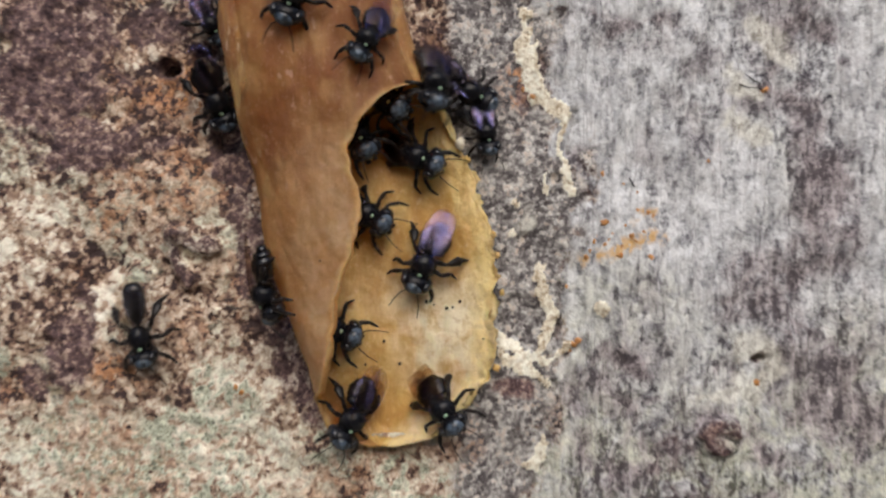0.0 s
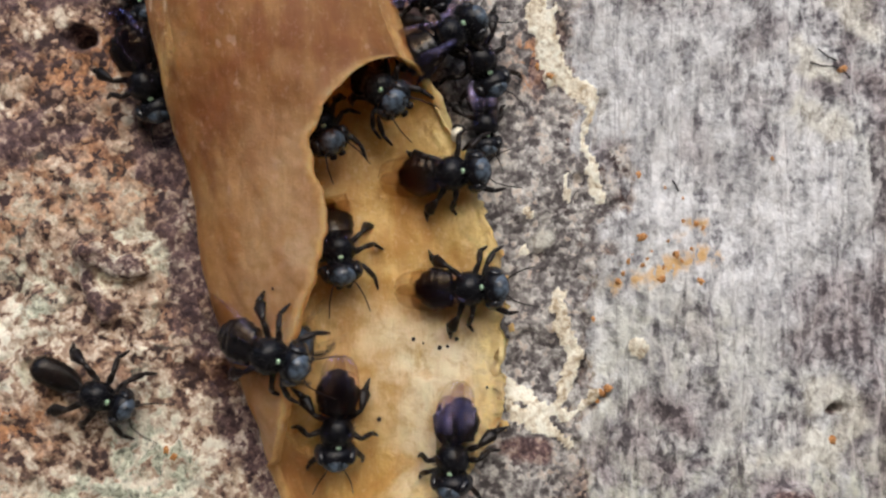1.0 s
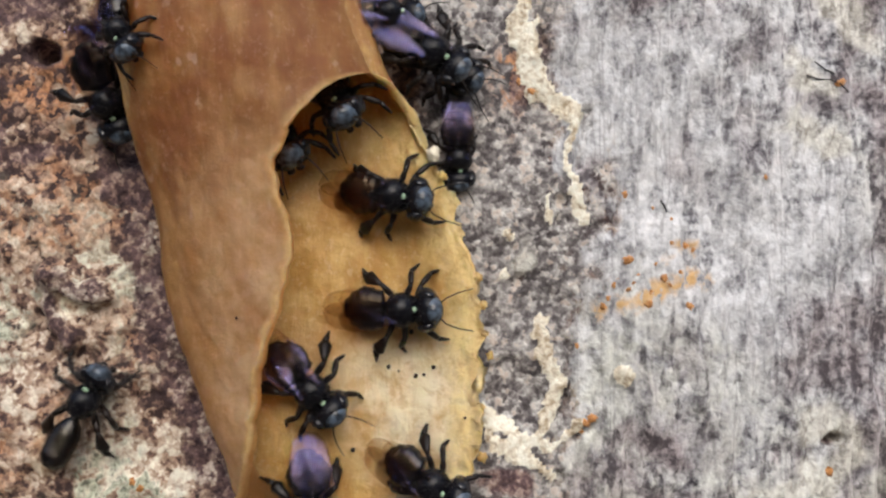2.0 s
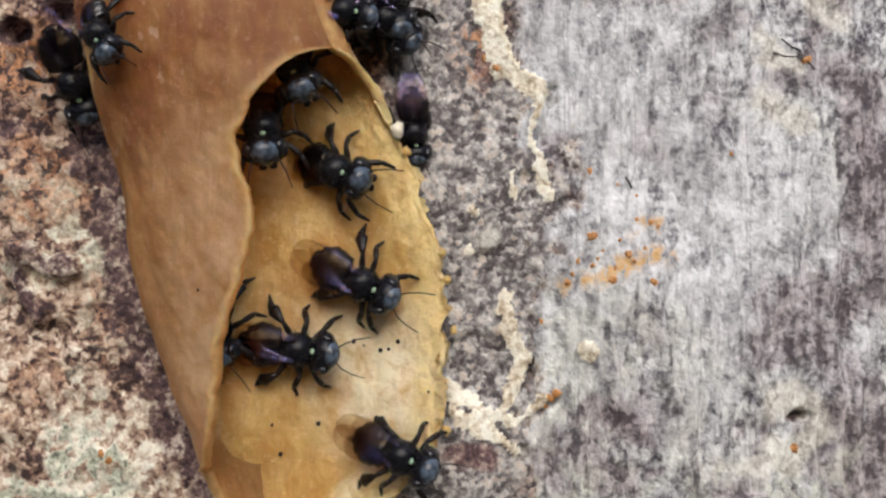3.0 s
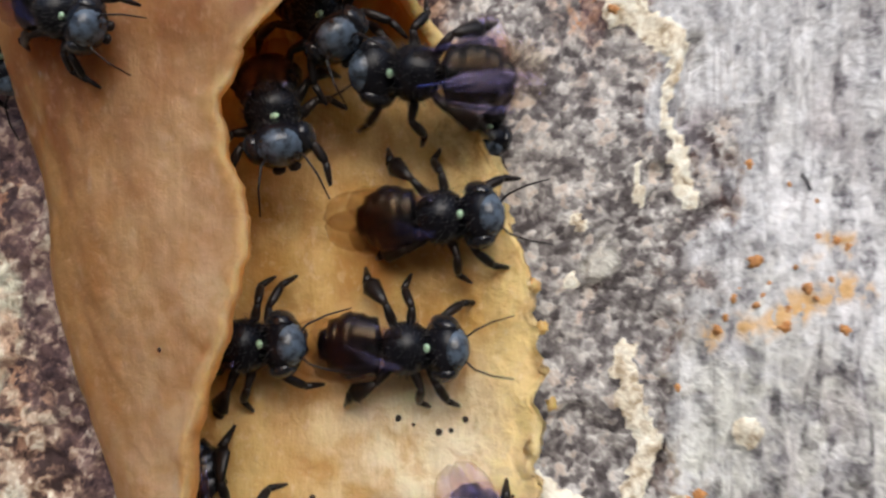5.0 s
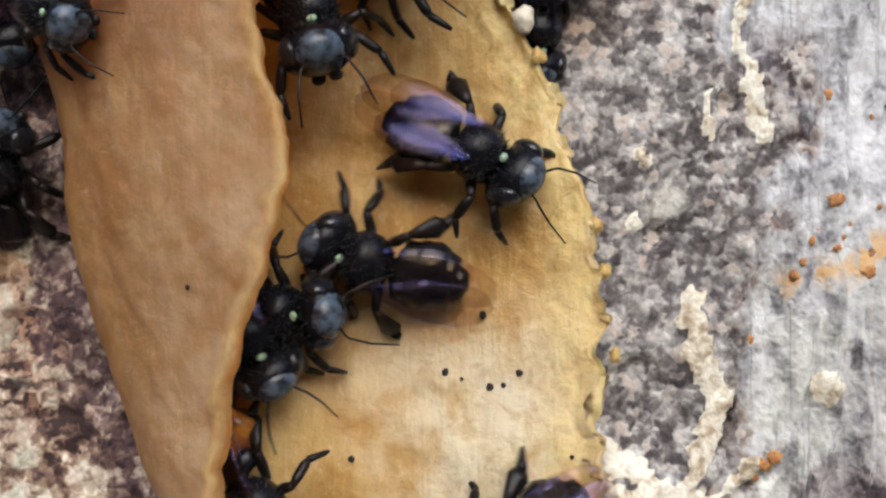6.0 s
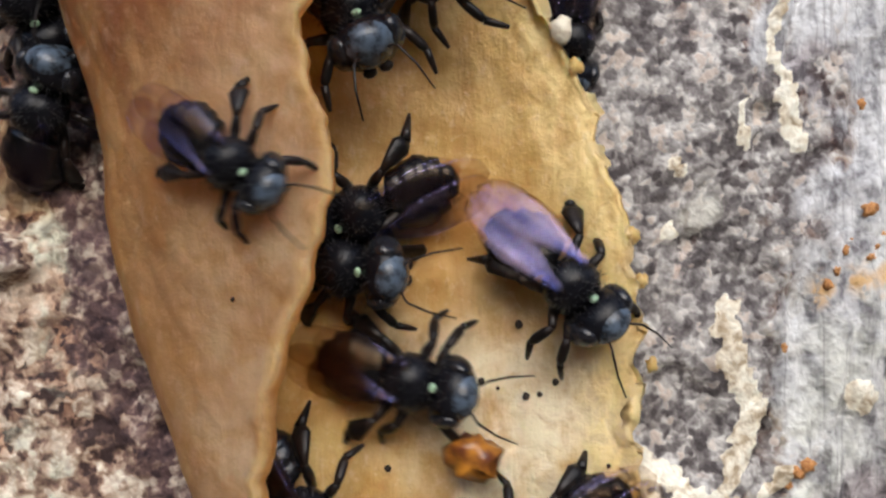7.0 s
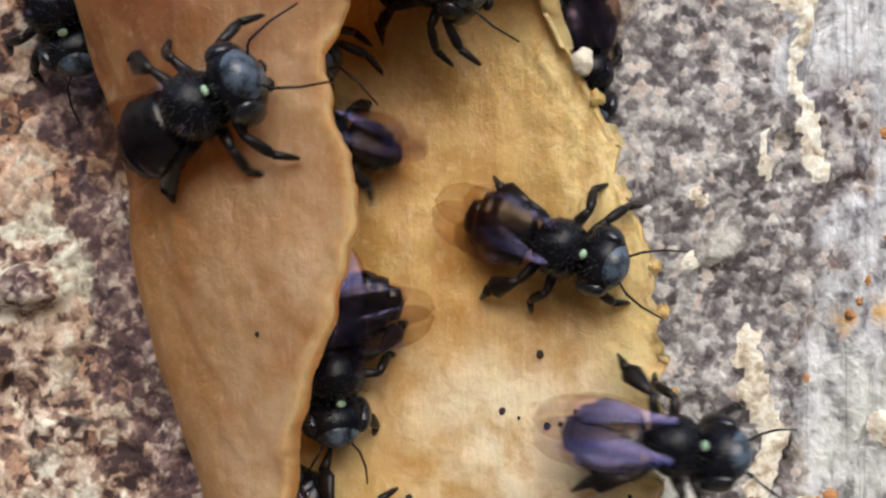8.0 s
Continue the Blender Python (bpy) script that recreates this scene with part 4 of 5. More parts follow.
WALKS = [  # label, and rows of seconds, face, x and z in millimetres, heading, lift, dip
    ("glossy black bee with clear wings, walking on brown bark", [
        (0, "bark", -20.91, -6.05, -80), (0.2, "bark", -21.38, -6.77, -72), (0.5, "bark", -20.32, -7.13, -60), (0.8, "bark", -19.17, -6.83, -42), (1, "bark", -17.78, -6.40, -25),
        (1.2, "bark", -17.21, -6.06, -8), (1.5, "bark", -16.43, -4.96, 5), (1.7, "bark", -16.22, -4.80, 5), (2, "bark", -16.56, -5.07, 60), (2.3, "bark", -18.71, -4.21, 120),
        (2.6, "bark", -21.78, -3.33, 165), (2.8, "bark", -24.47, -2.94, 175),
    ]),
    ("black bee with smoky wings, coming round the tube's side wall", [
        (0, "sheet", -10.49, -2.37, -80, 0.4), (0.3, "sheet", -10.33, -2.56, -77, 0.4), (0.5, "sheet", -10.20, -2.76, -72, 0.4), (0.65, "sheet", -10.1, -3.35, -50), (0.8, "sheet", -8.37, -3.68, -15),
        (1, "sheet", -7.72, -3.74, -15), (1.2, "sheet", -6.27, -4.20, -40, 0.3), (1.5, "trough", -6.64, -5.33, -75, 0.6), (1.7, "trough", -6.01, -5.08, -70), (2.2, "trough", -4.88, -4.53, -30),
        (2.8, "trough", -4.26, -3.48, -3), (3, "trough", -4.05, -3.96, -8), (3.5, "trough", -1.11, -4.37, -12), (3.8, "trough", -2.76, -4.04, -8), (4, "trough", -3.66, -3.63, -15),
        (4.2, "trough", -5.37, -2.96, -60), (4.5, "trough", -6.28, -2.01, -105), (4.8, "trough", -6.73, -1.61, -40), (5, "trough", -6.48, -0.98, 3), (5.2, "trough", -6.36, -0.77, 0),
        (5.7, "trough", -6.49, -1.27, 0), (6.3, "trough", -6.47, -1.86, 0), (6.5, "trough", -6.43, -2.26, -5), (6.7, "trough", -6.33, -1.35, 0), (7, "trough", -5.65, 0.35, -10),
        (7.1, "trough", -5.84, -0.21, -20), (7.3, "trough", -6.20, -1.17, -80), (7.5, "trough", -6.61, -1.79, -92), (7.7, "trough", -6.94, -2.17, -92), (8, "trough", -6.96, -2.41, -88),
    ]),
    ("black bee with smoky wings, head down at the tube's lower end", [
        (0, "trough", -7.14, -11.71, -125), (0.3, "trough", -6.51, -10.16, -118), (0.5, "trough", -5.74, -9.87, -108), (0.8, "trough", -5.51, -8.69, -95), (1, "trough", -5.61, -8.24, -92),
        (1.2, "trough", -5.80, -7.75, -88), (1.5, "trough", -5.49, -8.24, -85), (1.7, "trough", -5.12, -9.18, -85), (2.3, "trough", -5.79, -13.30, -85), (2.9, "bark", -5.19, -17.05, -80),
    ]),
    ("black bee with smoky wings, at the tube's lower rim", [
        (0, "trough", 0.40, -11.48, -48), (0.3, "trough", 0.87, -10.59, -54), (0.5, "trough", 0.82, -10.65, -62), (0.8, "trough", 1.22, -10.24, -85), (1, "trough", 1.17, -9.98, -95),
        (1.2, "trough", 1.47, -10.13, -75), (1.5, "trough", 1.78, -9.70, -42), (1.7, "trough", 1.63, -9.59, -30), (2.8, "trough", 1.39, -9.65, -20), (3, "trough", 1.71, -9.81, -20),
        (3.2, "trough", 1.29, -9.70, -32), (3.5, "trough", 1.16, -9.35, -55), (4, "trough", 1.61, -9.34, -60), (4.2, "trough", 1.99, -9.38, -60), (4.5, "trough", 2.62, -8.61, -65),
        (4.8, "trough", 2.57, -8.67, -65), (5.2, "trough", 1.59, -8.90, -70), (6.3, "trough", 0.51, -9.04, -160), (6.5, "trough", 0.24, -8.43, -160), (6.7, "trough", -0.17, -7.99, -160),
        (7, "trough", 0.60, -8.32, -150), (7.5, "trough", 0.75, -9.74, -140),
    ]),
    ("black bee with smoky wings, in the middle of the open trough", [
        (0, "trough", -1.42, -1.12, -115), (0.2, "trough", -0.92, -0.66, -105), (0.4, "trough", -0.13, -1.74, -80), (0.5, "trough", 0.54, -2.64, -65), (0.6, "trough", 0.34, -1.84, -35),
        (0.8, "trough", 1.17, -1.14, 0), (1, "trough", 2.04, -0.80, 2), (1.5, "trough", 0.17, -1.06, -3), (1.7, "trough", -0.26, -0.77, 0), (2.8, "trough", -0.38, -0.44, -13),
        (3, "trough", -0.48, -0.61, -25), (3.5, "trough", -0.01, -0.08, -15), (4, "trough", 0.63, -0.09, -5), (4.2, "trough", -0.26, -0.12, -35), (4.5, "trough", 0.96, -1.81, -42),
        (4.6, "trough", 0.50, -1.92, -52), (4.8, "trough", -0.58, -0.93, -25), (5, "trough", -0.79, -1.02, 0), (5.2, "trough", -1.26, -0.16, 22), (5.5, "trough", -1.19, 0.38, 90),
        (5.9, "trough", -3.06, 0.34, 150), (6.3, "trough", -5.21, 0.20, 178), (6.5, "trough", -5.62, 0.32, 178), (6.7, "trough", -5.51, 1.40, 185), (7, "trough", -5.37, 2.16, 195),
        (7.1, "trough", -5.55, 2.20, 195), (7.3, "trough", -7.07, 1.05, 190), (7.5, "trough", -7.35, 0.44, 185), (8, "trough", -7.85, 0.09, 180),
    ]),
    ("black bee with smoky wings, in the open trough below the mouth", [
        (0, "trough", -1.59, 6.34, -22), (0.3, "trough", -0.30, 5.84, -8), (0.5, "trough", 0.45, 5.20, 5), (1, "trough", 1.19, 5.36, 5), (1.5, "trough", -0.39, 5.46, 0),
        (1.7, "trough", -0.48, 5.38, -3), (2.8, "trough", -1.57, 5.08, -15), (3, "trough", -1.80, 5.19, -17), (3.5, "trough", -2.03, 5.53, -22), (4, "trough", -2.34, 4.72, -12),
        (4.5, "trough", -1.49, 3.91, -12), (4.8, "trough", -0.27, 3.20, -5), (5, "trough", 0.53, 3.40, 3), (5.2, "trough", 0.56, 3.74, -10), (6.3, "trough", -0.48, 2.17, -32),
        (6.5, "trough", 0.02, 1.70, -38), (6.7, "trough", 0.37, 0.97, -42), (7, "trough", 1.21, -0.88, -45), (7.1, "trough", 0.94, -0.71, -42), (7.3, "trough", 0.69, 0.48, -28),
        (7.5, "trough", 0.87, 1.13, -22), (8, "trough", 0.64, 1.63, -18),
    ]),
    ("black bee with smoky wings, holding a lump of resin", [
        (0, "trough", -9.71, 13.25, -70), (4.4, "trough", -9.72, 8.85, -80), (5.2, "trough", -9.43, 1.87, -85), (5.7, "trough", -8.76, -1.40, -70), (6.3, "trough", -6.67, -3.51, -55),
        (6.5, "trough", -6.82, -4.16, -55), (6.7, "trough", -6.17, -2.91, -40), (6.9, "trough", -4.59, -3.38, -20), (7, "trough", -3.55, -3.48, -14), (7.1, "trough", -3.23, -3.67, -14),
        (7.3, "trough", -2.54, -3.67, -14), (7.5, "trough", -0.46, -3.44, -14), (7.7, "trough", 0.85, -4.26, -15), (7.8, "trough", 2.07, -4.50, -12), (8, "trough", 3.59, -4.54, -8, 0.6),
    ]),
    ("black bee with smoky wings, clinging under the arch of the mouth", [
        (0, "trough", -3.25, 10.39, -30, 1.5), (0.5, "trough", -2.53, 10.25, -25, 1.5), (1, "trough", -2.26, 9.72, -35, 1.5), (1.5, "trough", -2.73, 10.03, -40, 1.5), (1.7, "trough", -3.04, 10.20, -50, 1.5),
        (2.8, "trough", -3.50, 10.38, -60, 1.5), (3, "trough", -3.55, 10.40, -60, 1.5), (3.5, "trough", -3.43, 10.59, -60, 1.5), (4, "trough", -3.19, 10.37, -60, 1.5), (4.5, "trough", -2.80, 10.30, -70, 1.5),
        (4.8, "trough", -3.25, 10.17, -60, 1.5), (5, "trough", -3.42, 9.82, -50, 1.5), (5.2, "trough", -3.33, 9.36, -45, 1.5), (6.3, "trough", -1.24, 9.15, -20, 1.5), (6.5, "trough", -1.64, 9.10, -20, 1.5),
        (7, "trough", -1.88, 9.21, -15, 1.5), (7.5, "trough", -2.43, 9.29, -15, 1.5), (8, "trough", -2.93, 9.70, -20, 1.5),
    ]),
    ("black bee with smoky wings, half hidden inside the mouth", [
        (0, "trough", -6.04, 7.50, -60, 0.8), (0.5, "trough", -6.40, 7.17, -60, 0.8), (1, "trough", -6.31, 7.55, -60, 0.8), (1.5, "trough", -6.76, 7.90, -60, 0.8), (1.7, "trough", -7.00, 7.92, -60, 0.8),
        (2.3, "trough", -6.40, 7.80, -70, 1.2), (2.8, "trough", -5.75, 7.55, -80, 1.7), (3, "trough", -5.70, 6.90, -80, 1.7), (3.5, "trough", -5.40, 5.70, -80, 1.7), (4, "trough", -4.90, 5.75, -68, 1.7),
        (4.5, "trough", -5.20, 5.58, -75, 1.7), (5, "trough", -5.37, 6.50, -75, 1.7), (5.2, "trough", -5.35, 6.30, -75, 1.7), (6.3, "trough", -5.45, 6.90, -72, 1.7), (6.5, "trough", -5.54, 6.74, -72, 1.7),
        (7, "trough", -5.30, 7.20, -65, 1.7), (7.3, "trough", -6.00, 7.60, -85, 1.2), (7.5, "trough", -6.01, 7.60, -90, 1.0), (8, "trough", -8.1, 7.6, -60, 0.6),
    ]),
    ("black bee with smoky wings, looking out from under the curled lip", [
        (0, "trough", -5.50, 2.42, -30), (0.3, "trough", -5.57, 2.01, -60), (0.5, "trough", -5.56, 1.33, -75), (1, "trough", -5.40, 1.21, -80), (1.2, "trough", -6.02, 1.42, -60),
        (1.5, "trough", -7.29, 1.88, -15), (1.7, "trough", -7.70, 2.21, -10), (2.1, "trough", -9.80, 4.15, 60), (2.7, "trough", -10.08, 9.11, 90),
    ]),
    ("black bee with smoky wings, looking out from the lower lip", [
        (0, "trough", -7.92, -5.48, -20), (0.3, "trough", -7.19, -5.30, -10), (0.5, "trough", -7.09, -5.52, -15), (0.6, "trough", -7.35, -5.18, -20), (0.8, "trough", -8.29, -4.86, -30),
        (1, "trough", -8.72, -4.22, 30), (1.5, "trough", -9.54, 1.09, 95), (2.2, "trough", -10.42, 6.68, 100),
    ]),
    ("black bee with smoky wings, fanning at the tube's open rim", [
        (0, "sheet", -1.30, 10.54, -100), (0.3, "sheet", -0.15, 11.77, 40), (0.5, "sheet", -0.28, 11.78, 60), (1, "sheet", 0.65, 12.40, 30), (1.5, "sheet", 1.05, 11.84, -10),
        (1.7, "sheet", 1.19, 11.80, -20), (2.8, "bark", 0.32, 13.96, -60), (3.2, "bark", 1.21, 13.25, -75), (3.5, "bark", 1.90, 11.24, -80), (3.7, "bark", 2.04, 9.84, -80),
        (3.8, "bark", 2.32, 9.19, -70), (4, "bark", 2.50, 8.48, -60), (4.2, "bark", 1.63, 8.43, -95), (4.3, "bark", 1.36, 7.92, -130), (4.4, "trough", 1.46, 7.33, -152, 1),
        (4.5, "trough", 0.78, 7.18, -152, 1), (4.6, "trough", 0.64, 7.18, -165, 1), (4.8, "trough", -0.26, 8.06, -185, 1), (5, "trough", 0.32, 8.04, -182, 1), (5.2, "trough", 0.50, 6.98, -125, 1),
        (5.6, "trough", 1.23, 8.30, -150, 1), (6, "bark", 0.71, 10.36, -210), (6.5, "bark", 0.10, 11.98, -240),
    ]),
    ("black bee with smoky wings, pressed against bark behind the rim", [
        (0, "bark", 2.90, 8.00, -80, 0, 0), (1, "bark", 2.60, 8.00, -85, -0.4, 8), (1.7, "bark", 2.50, 7.20, -88, -0.6, 10), (2.8, "bark", 1.95, 7.40, -86, -0.7, 12), (3.5, "bark", 1.85, 7.30, -86, -0.8, 12),
        (5, "bark", 1.75, 7.30, -88, -0.8, 12), (8, "bark", 1.50, 7.30, -88, -0.8, 12),
    ]),
    ("black bee with smoky wings, walking over the front of the tube", [
        (0, "sheet", -5.46, 13.24, -122), (0.2, "sheet", -5.06, 13.69, -60), (0.4, "sheet", -3.54, 13.84, -10), (0.5, "sheet", -2.79, 13.84, 10), (1, "sheet", -0.96, 14.46, 0),
        (1.5, "sheet", -0.77, 14.38, 0), (2.8, "sheet", -1.70, 13.31, -10), (3, "sheet", -1.56, 13.00, -10), (3.5, "sheet", -0.99, 12.67, -10), (3.7, "sheet", -1.85, 13.88, 60),
        (4, "sheet", -2.42, 15.43, 105), (4.5, "sheet", -3.73, 13.75, 110), (5, "sheet", -4.75, 13.16, 110),
    ]),
    ("black bee with smoky wings, on the bark beside the tube mouth", [
        (0, "bark", 1.77, 10.79, -30), (0.5, "bark", 2.44, 11.41, -35), (1, "bark", 2.31, 11.23, -60), (1.5, "bark", 2.35, 11.71, -30), (2.8, "bark", 0.60, 12.36, -40),
        (3, "bark", 0.53, 12.85, -40), (3.5, "bark", 0.42, 12.48, -20), (3.7, "bark", 0.33, 14.02, 60), (4, "bark", 0.97, 17.00, 100), (4.3, "bark", 0.27, 17.94, 110),
        (5, "bark", -1.60, 16.78, 100),
    ]),
    ("black bee with smoky wings, on the tube's side wall", [
        (0, "bark", -15.96, 15.54, -60), (0.5, "bark", -16.13, 15.17, -60), (1, "bark", -15.90, 14.81, -60), (1.5, "sheet", -12.95, 12.65, -58), (1.7, "sheet", -13.10, 12.76, -55),
        (2.8, "sheet", -12.28, 11.34, -50), (3, "sheet", -12.17, 11.21, -48), (3.5, "sheet", -12.03, 10.79, -50), (4, "sheet", -11.24, 10.85, -40), (4.5, "sheet", -10.37, 10.05, -15),
        (5, "sheet", -10.50, 8.98, -20), (6.3, "sheet", -11.69, 5.85, -20), (6.5, "sheet", -11.10, 5.13, -25), (6.7, "sheet", -9.61, 4.46, -30), (6.9, "sheet", -8.52, 3.34, -38),
        (7, "sheet", -7.84, 2.76, -33), (7.1, "sheet", -7.15, 2.99, -12), (7.3, "sheet", -5.82, 2.85, 0, 0.3), (7.5, "trough", -5.37, 3.10, -84, 0.8, -6), (7.7, "trough", -5.70, 3.91, -110, 0.6, -10),
        (7.85, "trough", -6.30, 4.30, -150, 0.5, -8), (8, "trough", -7.05, 4.55, -186, 0.4, -4),
    ]),
    ("black bee with smoky wings, on the upper tube wall", [
        (0, "sheet", -9.60, 15.99, -110), (0.3, "sheet", -9.91, 16.06, -140), (0.7, "sheet", -10.33, 16.97, -190), (1.2, "sheet", -11.18, 17.75, -220),
    ]),
    ("black bee with smoky wings, climbing from the bark onto the tube", [
        (0, "bark", -42.95, -2.06, 60), (5, "bark", -18.47, 2.64, 60), (6.3, "bark", -14.77, 2.72, 78), (6.5, "bark", -14.89, 3.01, 82), (6.7, "bark", -14.66, 3.58, 75),
        (7, "bark", -14.78, 4.85, 65), (7.1, "bark", -14.24, 5.06, 50), (7.3, "sheet", -11.0, 4.35, 30), (7.5, "sheet", -10.45, 3.95, 5), (7.7, "sheet", -9.4, 4.2, -3),
        (7.8, "sheet", -9.35, 4.7, 10), (8, "sheet", -9.15, 5.3, 25),
    ]),
    ("black bee with smoky wings, still between bark and tube", [
        (0, "bark", -15.59, 10.19, -70), (0.5, "bark", -15.28, 10.32, -70), (1, "bark", -15.38, 10.02, -70), (1.5, "bark", -15.39, 10.12, -70), (2.8, "bark", -15.46, 9.66, -70),
        (3.5, "bark", -15.50, 9.81, -70), (4, "bark", -15.49, 10.22, -70), (4.5, "bark", -15.35, 9.25, -70), (5, "bark", -14.85, 9.49, -70), (6.5, "bark", -15.39, 7.32, -70),
        (7, "bark", -15.15, 8.21, -70), (8, "bark", -15.11, 8.97, -70),
    ]),
    ("black bee with smoky wings, in the trough behind the lip", [
        (0, "trough", -10.06, 7.17, -85), (1.5, "trough", -10.12, 5.18, -85), (2.2, "trough", -9.81, 0.04, -85), (2.8, "trough", -7.97, -2.18, -75), (3, "trough", -7.91, -2.76, -80),
        (3.5, "trough", -7.57, -3.37, -95), (4, "trough", -7.57, -4.66, -90), (4.2, "trough", -7.42, -5.47, -70), (4.5, "trough", -7.03, -6.41, -62), (4.8, "trough", -7.04, -6.29, -60),
        (5, "trough", -7.16, -6.61, -60), (5.5, "trough", -6.91, -6.76, -55), (6.3, "trough", -6.88, -7.18, -50), (6.5, "trough", -7.02, -7.23, -50), (7, "trough", -6.61, -6.97, -45),
        (7.5, "trough", -6.35, -7.28, -45),
    ]),
]
FANNING = {11: [(0.2, 1.3, 25), (4.3, 5.4, 3)], 0: [(0.0, 1.0, 35)], 1: [(0.7, 1.3, 22)], 17: [(7.0, 7.95, 52)]}
SIZES = {15: 0.86, 17: 1.1, 13: 0.94, 12: 0.88, 0: 1.2}
RAISED = {   # seconds, and how far the head is down: up out of the mouth, down in the crevices
    1: ((4, 4.4, 5, 6.3, 7.1, 7.5), (0, -18, -18, -26, -26, 5)), 4: ((4.2, 4.5, 4.7, 5.2, 6.3), (0, 4, 2, 0, 6)), 5: ((0, 0.5, 1.7, 2.8, 4.2, 4.8, 5.2, 6.3, 7.1, 7.4), (-14, 0, 0, -22, -22, 0, 0, 3, 3, 0)),
    3: ((2.8, 3.3, 5, 6.3), (0, 3, 3, -8)), 11: ((4.1, 4.4, 5.3, 5.6), (0, -18, -18, 0)), 6: ((6.3, 6.9, 7.5, 8), (0, -10, -12, 0)), 7: ((0, 8), (-28, -28)), 8: ((0, 8), (-30, -30)), 9: ((0, 1, 1.5), (-30, -26, -10)), 10: ((0, 8), (-30, -30)),
    14: ((0, 3.5, 3.9), (14, 14, -16)), 15: ((0, 2.8, 5, 6.5, 7), (12, -14, -14, -14, 0)), 16: ((0, 8), (12, 12)), 17: ((0, 6.3, 7.1, 7.4), (-22, -22, -20, -6)), 18: ((0, 8), (20, 20)), 19: ((0, 8), (-16, -16)),
}
LEANING = {   # seconds, and how far the bee leans over: round the side wall, or with its back towards the sky
    1: ((0, 0.5, 0.65, 0.8, 5.5, 6.3, 7.1, 7.5), (42, 42, 14, 0, 0, 16, 14, -10)), 3: ((2.8, 3.2, 4.8, 5.5), (0, -24, -24, 0)), 4: ((4.2, 4.4, 4.6, 4.8, 5.5, 6.3), (0, -20, -20, 0, 0, -24)),
    5: ((5.2, 6.3, 7.1, 7.4), (0, -22, -22, 0)), 6: ((7.6, 7.9), (0, -17)), 15: ((7.2, 7.5), (0, 28)), 19: ((2.8, 3, 8), (0, 22, 22)),
}
TUCKED = {19: -1, 12: 1}   # squeezed in, with the legs of one side folded along the body


def bee_pose(n, t, face, x, z, heading, lift=0.0, dip=None):
    """As on_face; a bee with its head up stands so much further on that the head stays over its place."""
    if dip is None:
        dip = float(np.interp(t, *RAISED[n])) if n in RAISED else 0.0
        ahead = 1.13 * (1.2 * (1 - math.cos(radians(dip))) - 1.1 * math.sin(radians(dip)))
        x, z = x + ahead * math.cos(radians(heading)), z + ahead * math.sin(radians(heading))
    lean = float(np.interp(t, *LEANING[n])) if n in LEANING else 0.0
    return on_face(face, x, z, heading, lift, dip, lean)


first_bee = bee()
BEES = []
for n, (label, face_rows) in enumerate(WALKS):
    m = bee_pose(n, *face_rows[0])
    ob = bee(True) if n == 0 else first_bee if n == 1 else copy_thing(first_bee, m)
    ob.matrix_basis = m
    ob.scale = [SIZES.get(n, 1.13)] * 3
    tagged(ob, label)
    BEES.append(ob)
SPECKS = [  # x, z and radius in millimetres
    (11.25, 5.34, 0.19), (11.27, 1.87, 0.22), (18.91, 6.27, 0.11), (13.77, 4.02, 0.08), (14.61, 2.61, 0.17), (14.97, 2.37, 0.14),
    (13.71, 2.73, 0.11), (13.25, 0.88, 0.16), (12.34, -0.46, 0.22), (14.60, -0.62, 0.17), (10.54, 0.53, 0.11), (10.03, -0.60, 0.16),
    (11.89, 1.03, 0.11), (11.29, 0.29, 0.11), (15.51, 1.33, 0.11), (12.80, 1.63, 0.08), (14.15, 1.18, 0.11), (10.24, -0.15, 0.11),
    (23.19, 11.38, 0.19), (12.81, 4.62, 0.08), (9.41, -6.50, 0.25), (9.05, -6.73, 0.19), (8.59, -2.68, 0.11), (22.43, -9.70, 0.22),
    (10.75, 0.89, 0.08), (11.59, 0.65, 0.08), (13.55, 0.52, 0.08), (12.55, 0.14, 0.11), (-14.41, -9.92, 0.22), (-14.76, -9.57, 0.16),
    (-18.48, 10.80, 0.14), (-19.70, 10.06, 0.14), (8.81, -7.21, 0.14), (6.23, 10.73, 0.16), (5.63, 11.32, 0.14),
]


def resin_specks():
    """Drops and crumbs of orange resin stuck to the bark."""
    shapes = [lumpy((1, 0.42, 0.9 + 0.25 * k), 3.3 * k, 0.8, 10) for k in range(4)]
    seeds = [part("resin_speck", bm, RESIN) for bm in shapes]
    for n, (x, z, r) in enumerate(SPECKS):
        out = float(bark_shape(np.array([x]), np.array([z]))[0][0])
        ob = seeds[n] if n < 4 else new("resin_speck", seeds[n % 4].data)
        ob.scale = (r, r, r)
        ob.rotation_euler = (0, 1.3 * n, 0)
        ob.location = (x * MM, (float(bark_y(x, z)) - out - 0.12 * r) * MM, EYE + z * MM)
        tagged(ob, "small drop of orange resin on grey bark" if x > 0 else "small drop of orange resin on brown bark", "resin", "resin specks on the bark")


resin_specks()


def bark_fibre(points, r):
    """A thin dry fibre lying on the bark."""
    pts = []
    for x, z in points:
        out = float(bark_shape(np.array([x]), np.array([z]))[0][0])
        pts.append((x, float(bark_y(x, z)) - out - 1.2 * r, z))
    ob = part("bark_fibre", limb(pts, [r] * len(pts), 6), LIMB)
    ob.location = (0, 0, EYE)
    return tagged(ob, "thin dark dry fibre lying on grey bark", "fibre", "fibres on the bark")


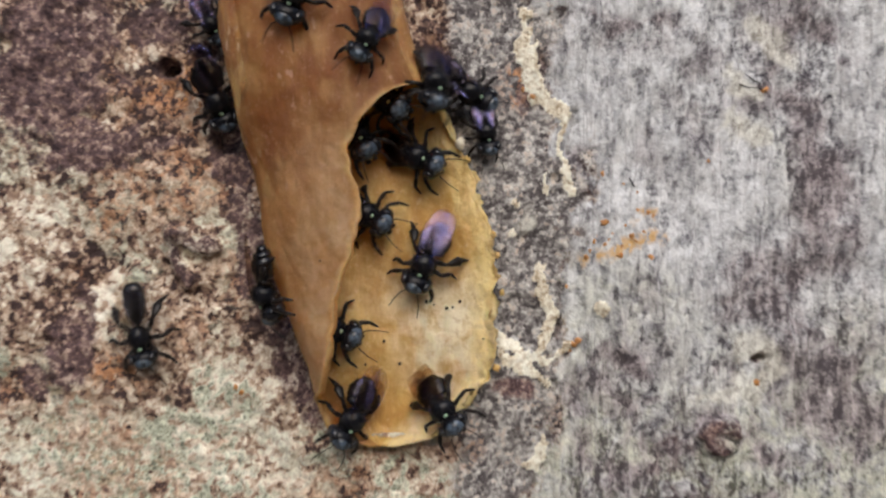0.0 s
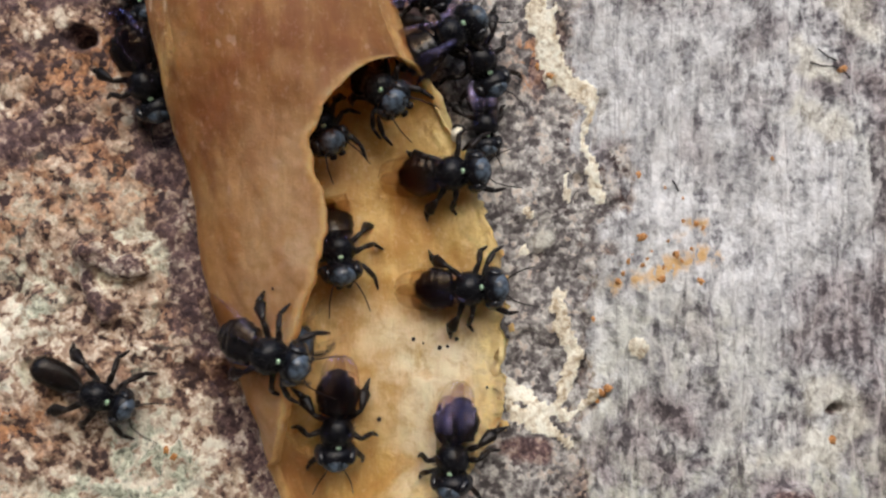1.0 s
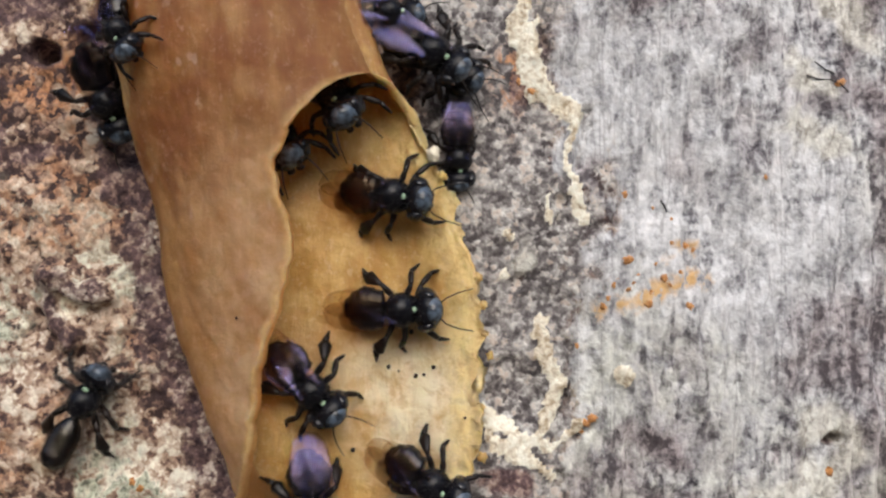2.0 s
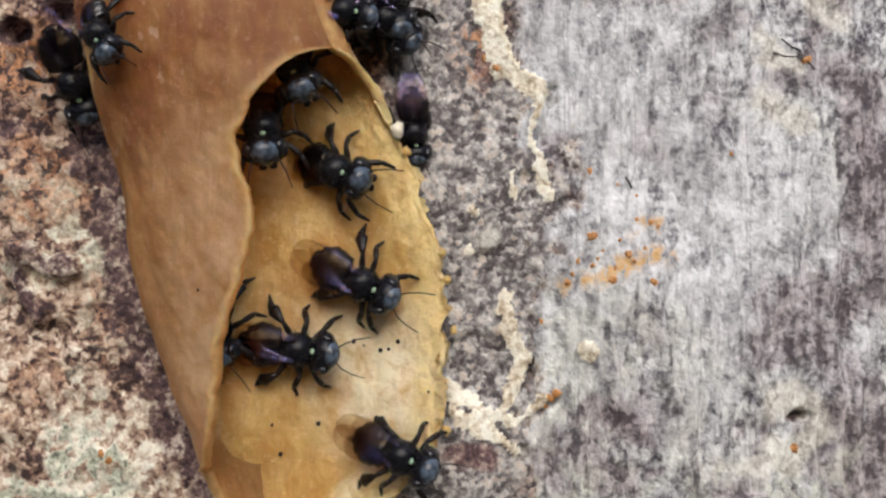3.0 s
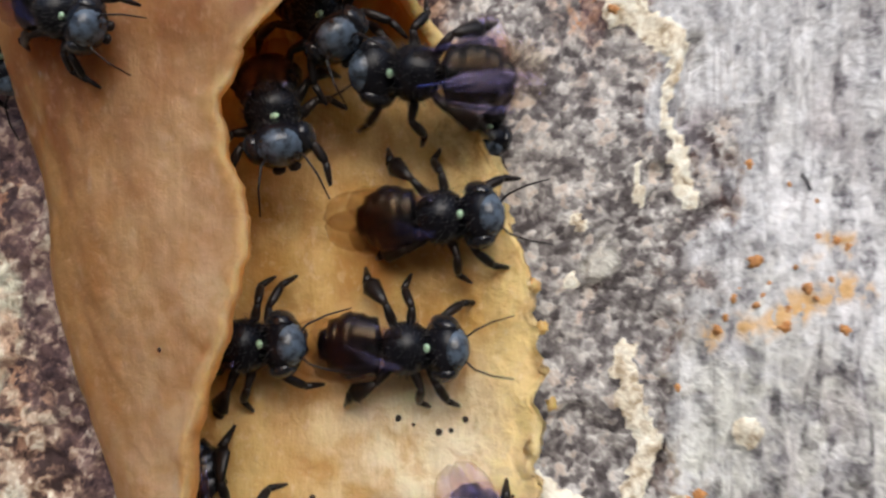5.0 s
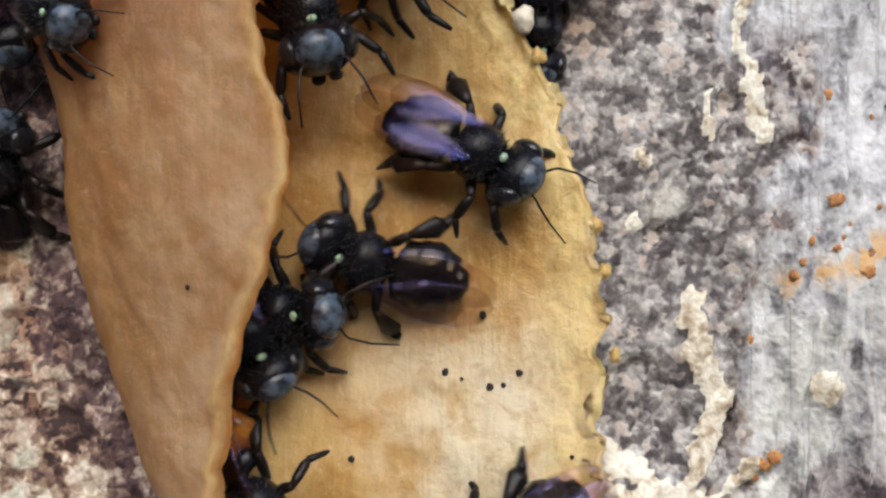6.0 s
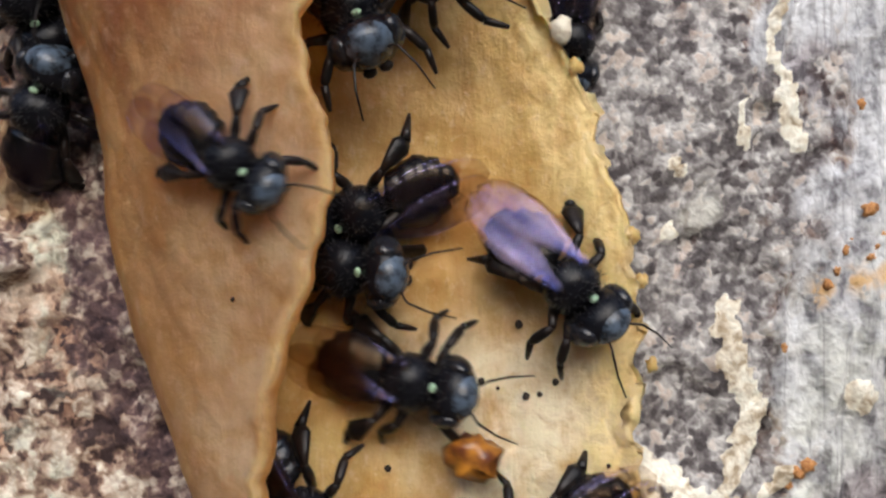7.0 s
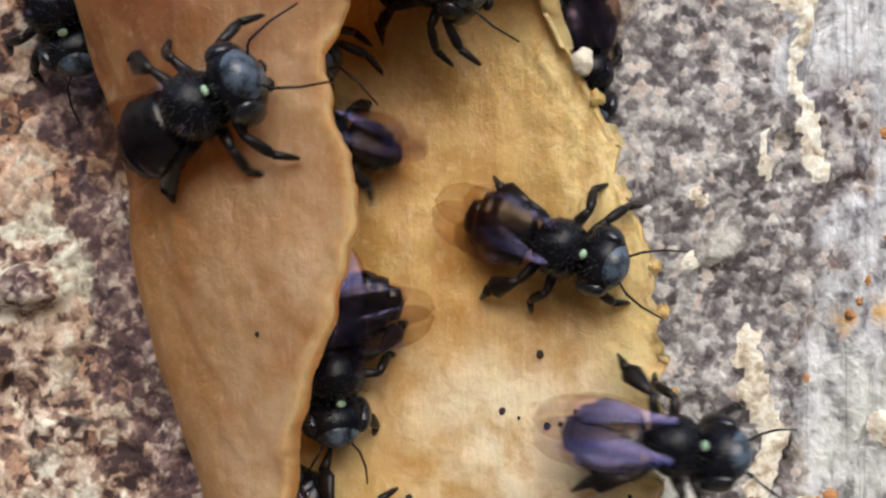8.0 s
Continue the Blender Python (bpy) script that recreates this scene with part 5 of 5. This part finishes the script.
bark_fibre([(21.4, 11.8), (22.0, 11.6), (22.7, 11.55), (23.2, 11.3), (23.6, 10.85)], 0.035)
bark_fibre([(21.9, 12.6), (22.4, 12.1), (22.9, 11.9)], 0.035)
bark_fibre([(13.2, 5.0), (13.4, 4.7), (13.5, 4.4)], 0.045)

# the resin that one bee holds with its front leg
load = part("resin_load", lumpy((0.74, 0.66, 0.55), 5.0, 0.6), LOAD, BEES[6], "sticky red-brown and yellow resin load")
load.location = (2.05 * MM, -1.6 * MM, 0.6 * MM)


# ---- what moves ----
def motions():
    for n, (ob, (label, rows)) in enumerate(zip(BEES, WALKS)):
        poses = [(row[0], bee_pose(n, *row)) for row in rows]
        if poses[0][0] > 0:
            poses.insert(0, (0.0, poses[0][1]))
        if poses[-1][0] < 8:
            poses.append((8.0, poses[-1][1]))
        walk(ob, poses)
        gait(ob, poses, n)


def gait(ob, poses, n):
    """Legs swing with the way that the bee has gone; fanning wings beat."""
    times = [p[0] for p in poses]
    gone = [0.0]
    for (ta, a), (tb, b) in zip(poses, poses[1:]):
        turn = a.to_quaternion().rotation_difference(b.to_quaternion()).angle
        gone.append(gone[-1] + (b.translation - a.translation).length / MM + 1.2 * turn)
    legs = [c for c in ob.children if c.name.split(".")[0] == "leg"]
    for k, leg in enumerate(legs):
        at, keys, last = leg.location.copy(), [], None
        side = 1 if k < 3 else -1
        for t in np.arange(0, 8.01, 0.2):
            d = float(np.interp(t, times, gone))
            swing = 16 * math.sin(2 * math.pi * d / 2.4 + math.pi * (k % 2) + (math.pi if k >= 3 else 0) + n)
            raise_ = 7 * math.cos(2 * math.pi * d / 2.4 + math.pi * (k % 2) + n)
            fold = side * (-40 if k % 3 == 0 else 60) if side == TUCKED.get(n) else 9 * math.sin(n * 2.3 + k)
            keys.append((float(t), Matrix.Translation(at) @ pose(0, 0, 0, side * raise_, 0, swing * (0.4 if n in TUCKED else 1) + fold)))
        walk(leg, keys)
    wings = [c for c in ob.children if c.name.split(".")[0] in ("forewing", "hindwing")]
    for k, wing in enumerate(wings):
        rest, side = wing.matrix_basis.copy(), 1 if wing.matrix_basis.translation.y > 0 else -1
        keys = [(0.0, rest)]
        for start, end, wide in FANNING.get(n, ()):
            keys.append((start, rest))
            count = int(round((end - start) * 15))
            for j in range(1, count):
                beat = (1 if j % 2 else -1)
                open_ = wide * min(1.0, 2.5 * min(j, count - j) / count)
                keys.append((start + j / 15, rest @ pose(0, 0, 0, 0, 6 + 9 * beat, -side * (open_ + 8 * beat))))
            keys.append((end, rest))
        if len(keys) > 1:
            walk(wing, keys + ([(8.0, rest)] if keys[-1][0] < 8 else []))


motions()
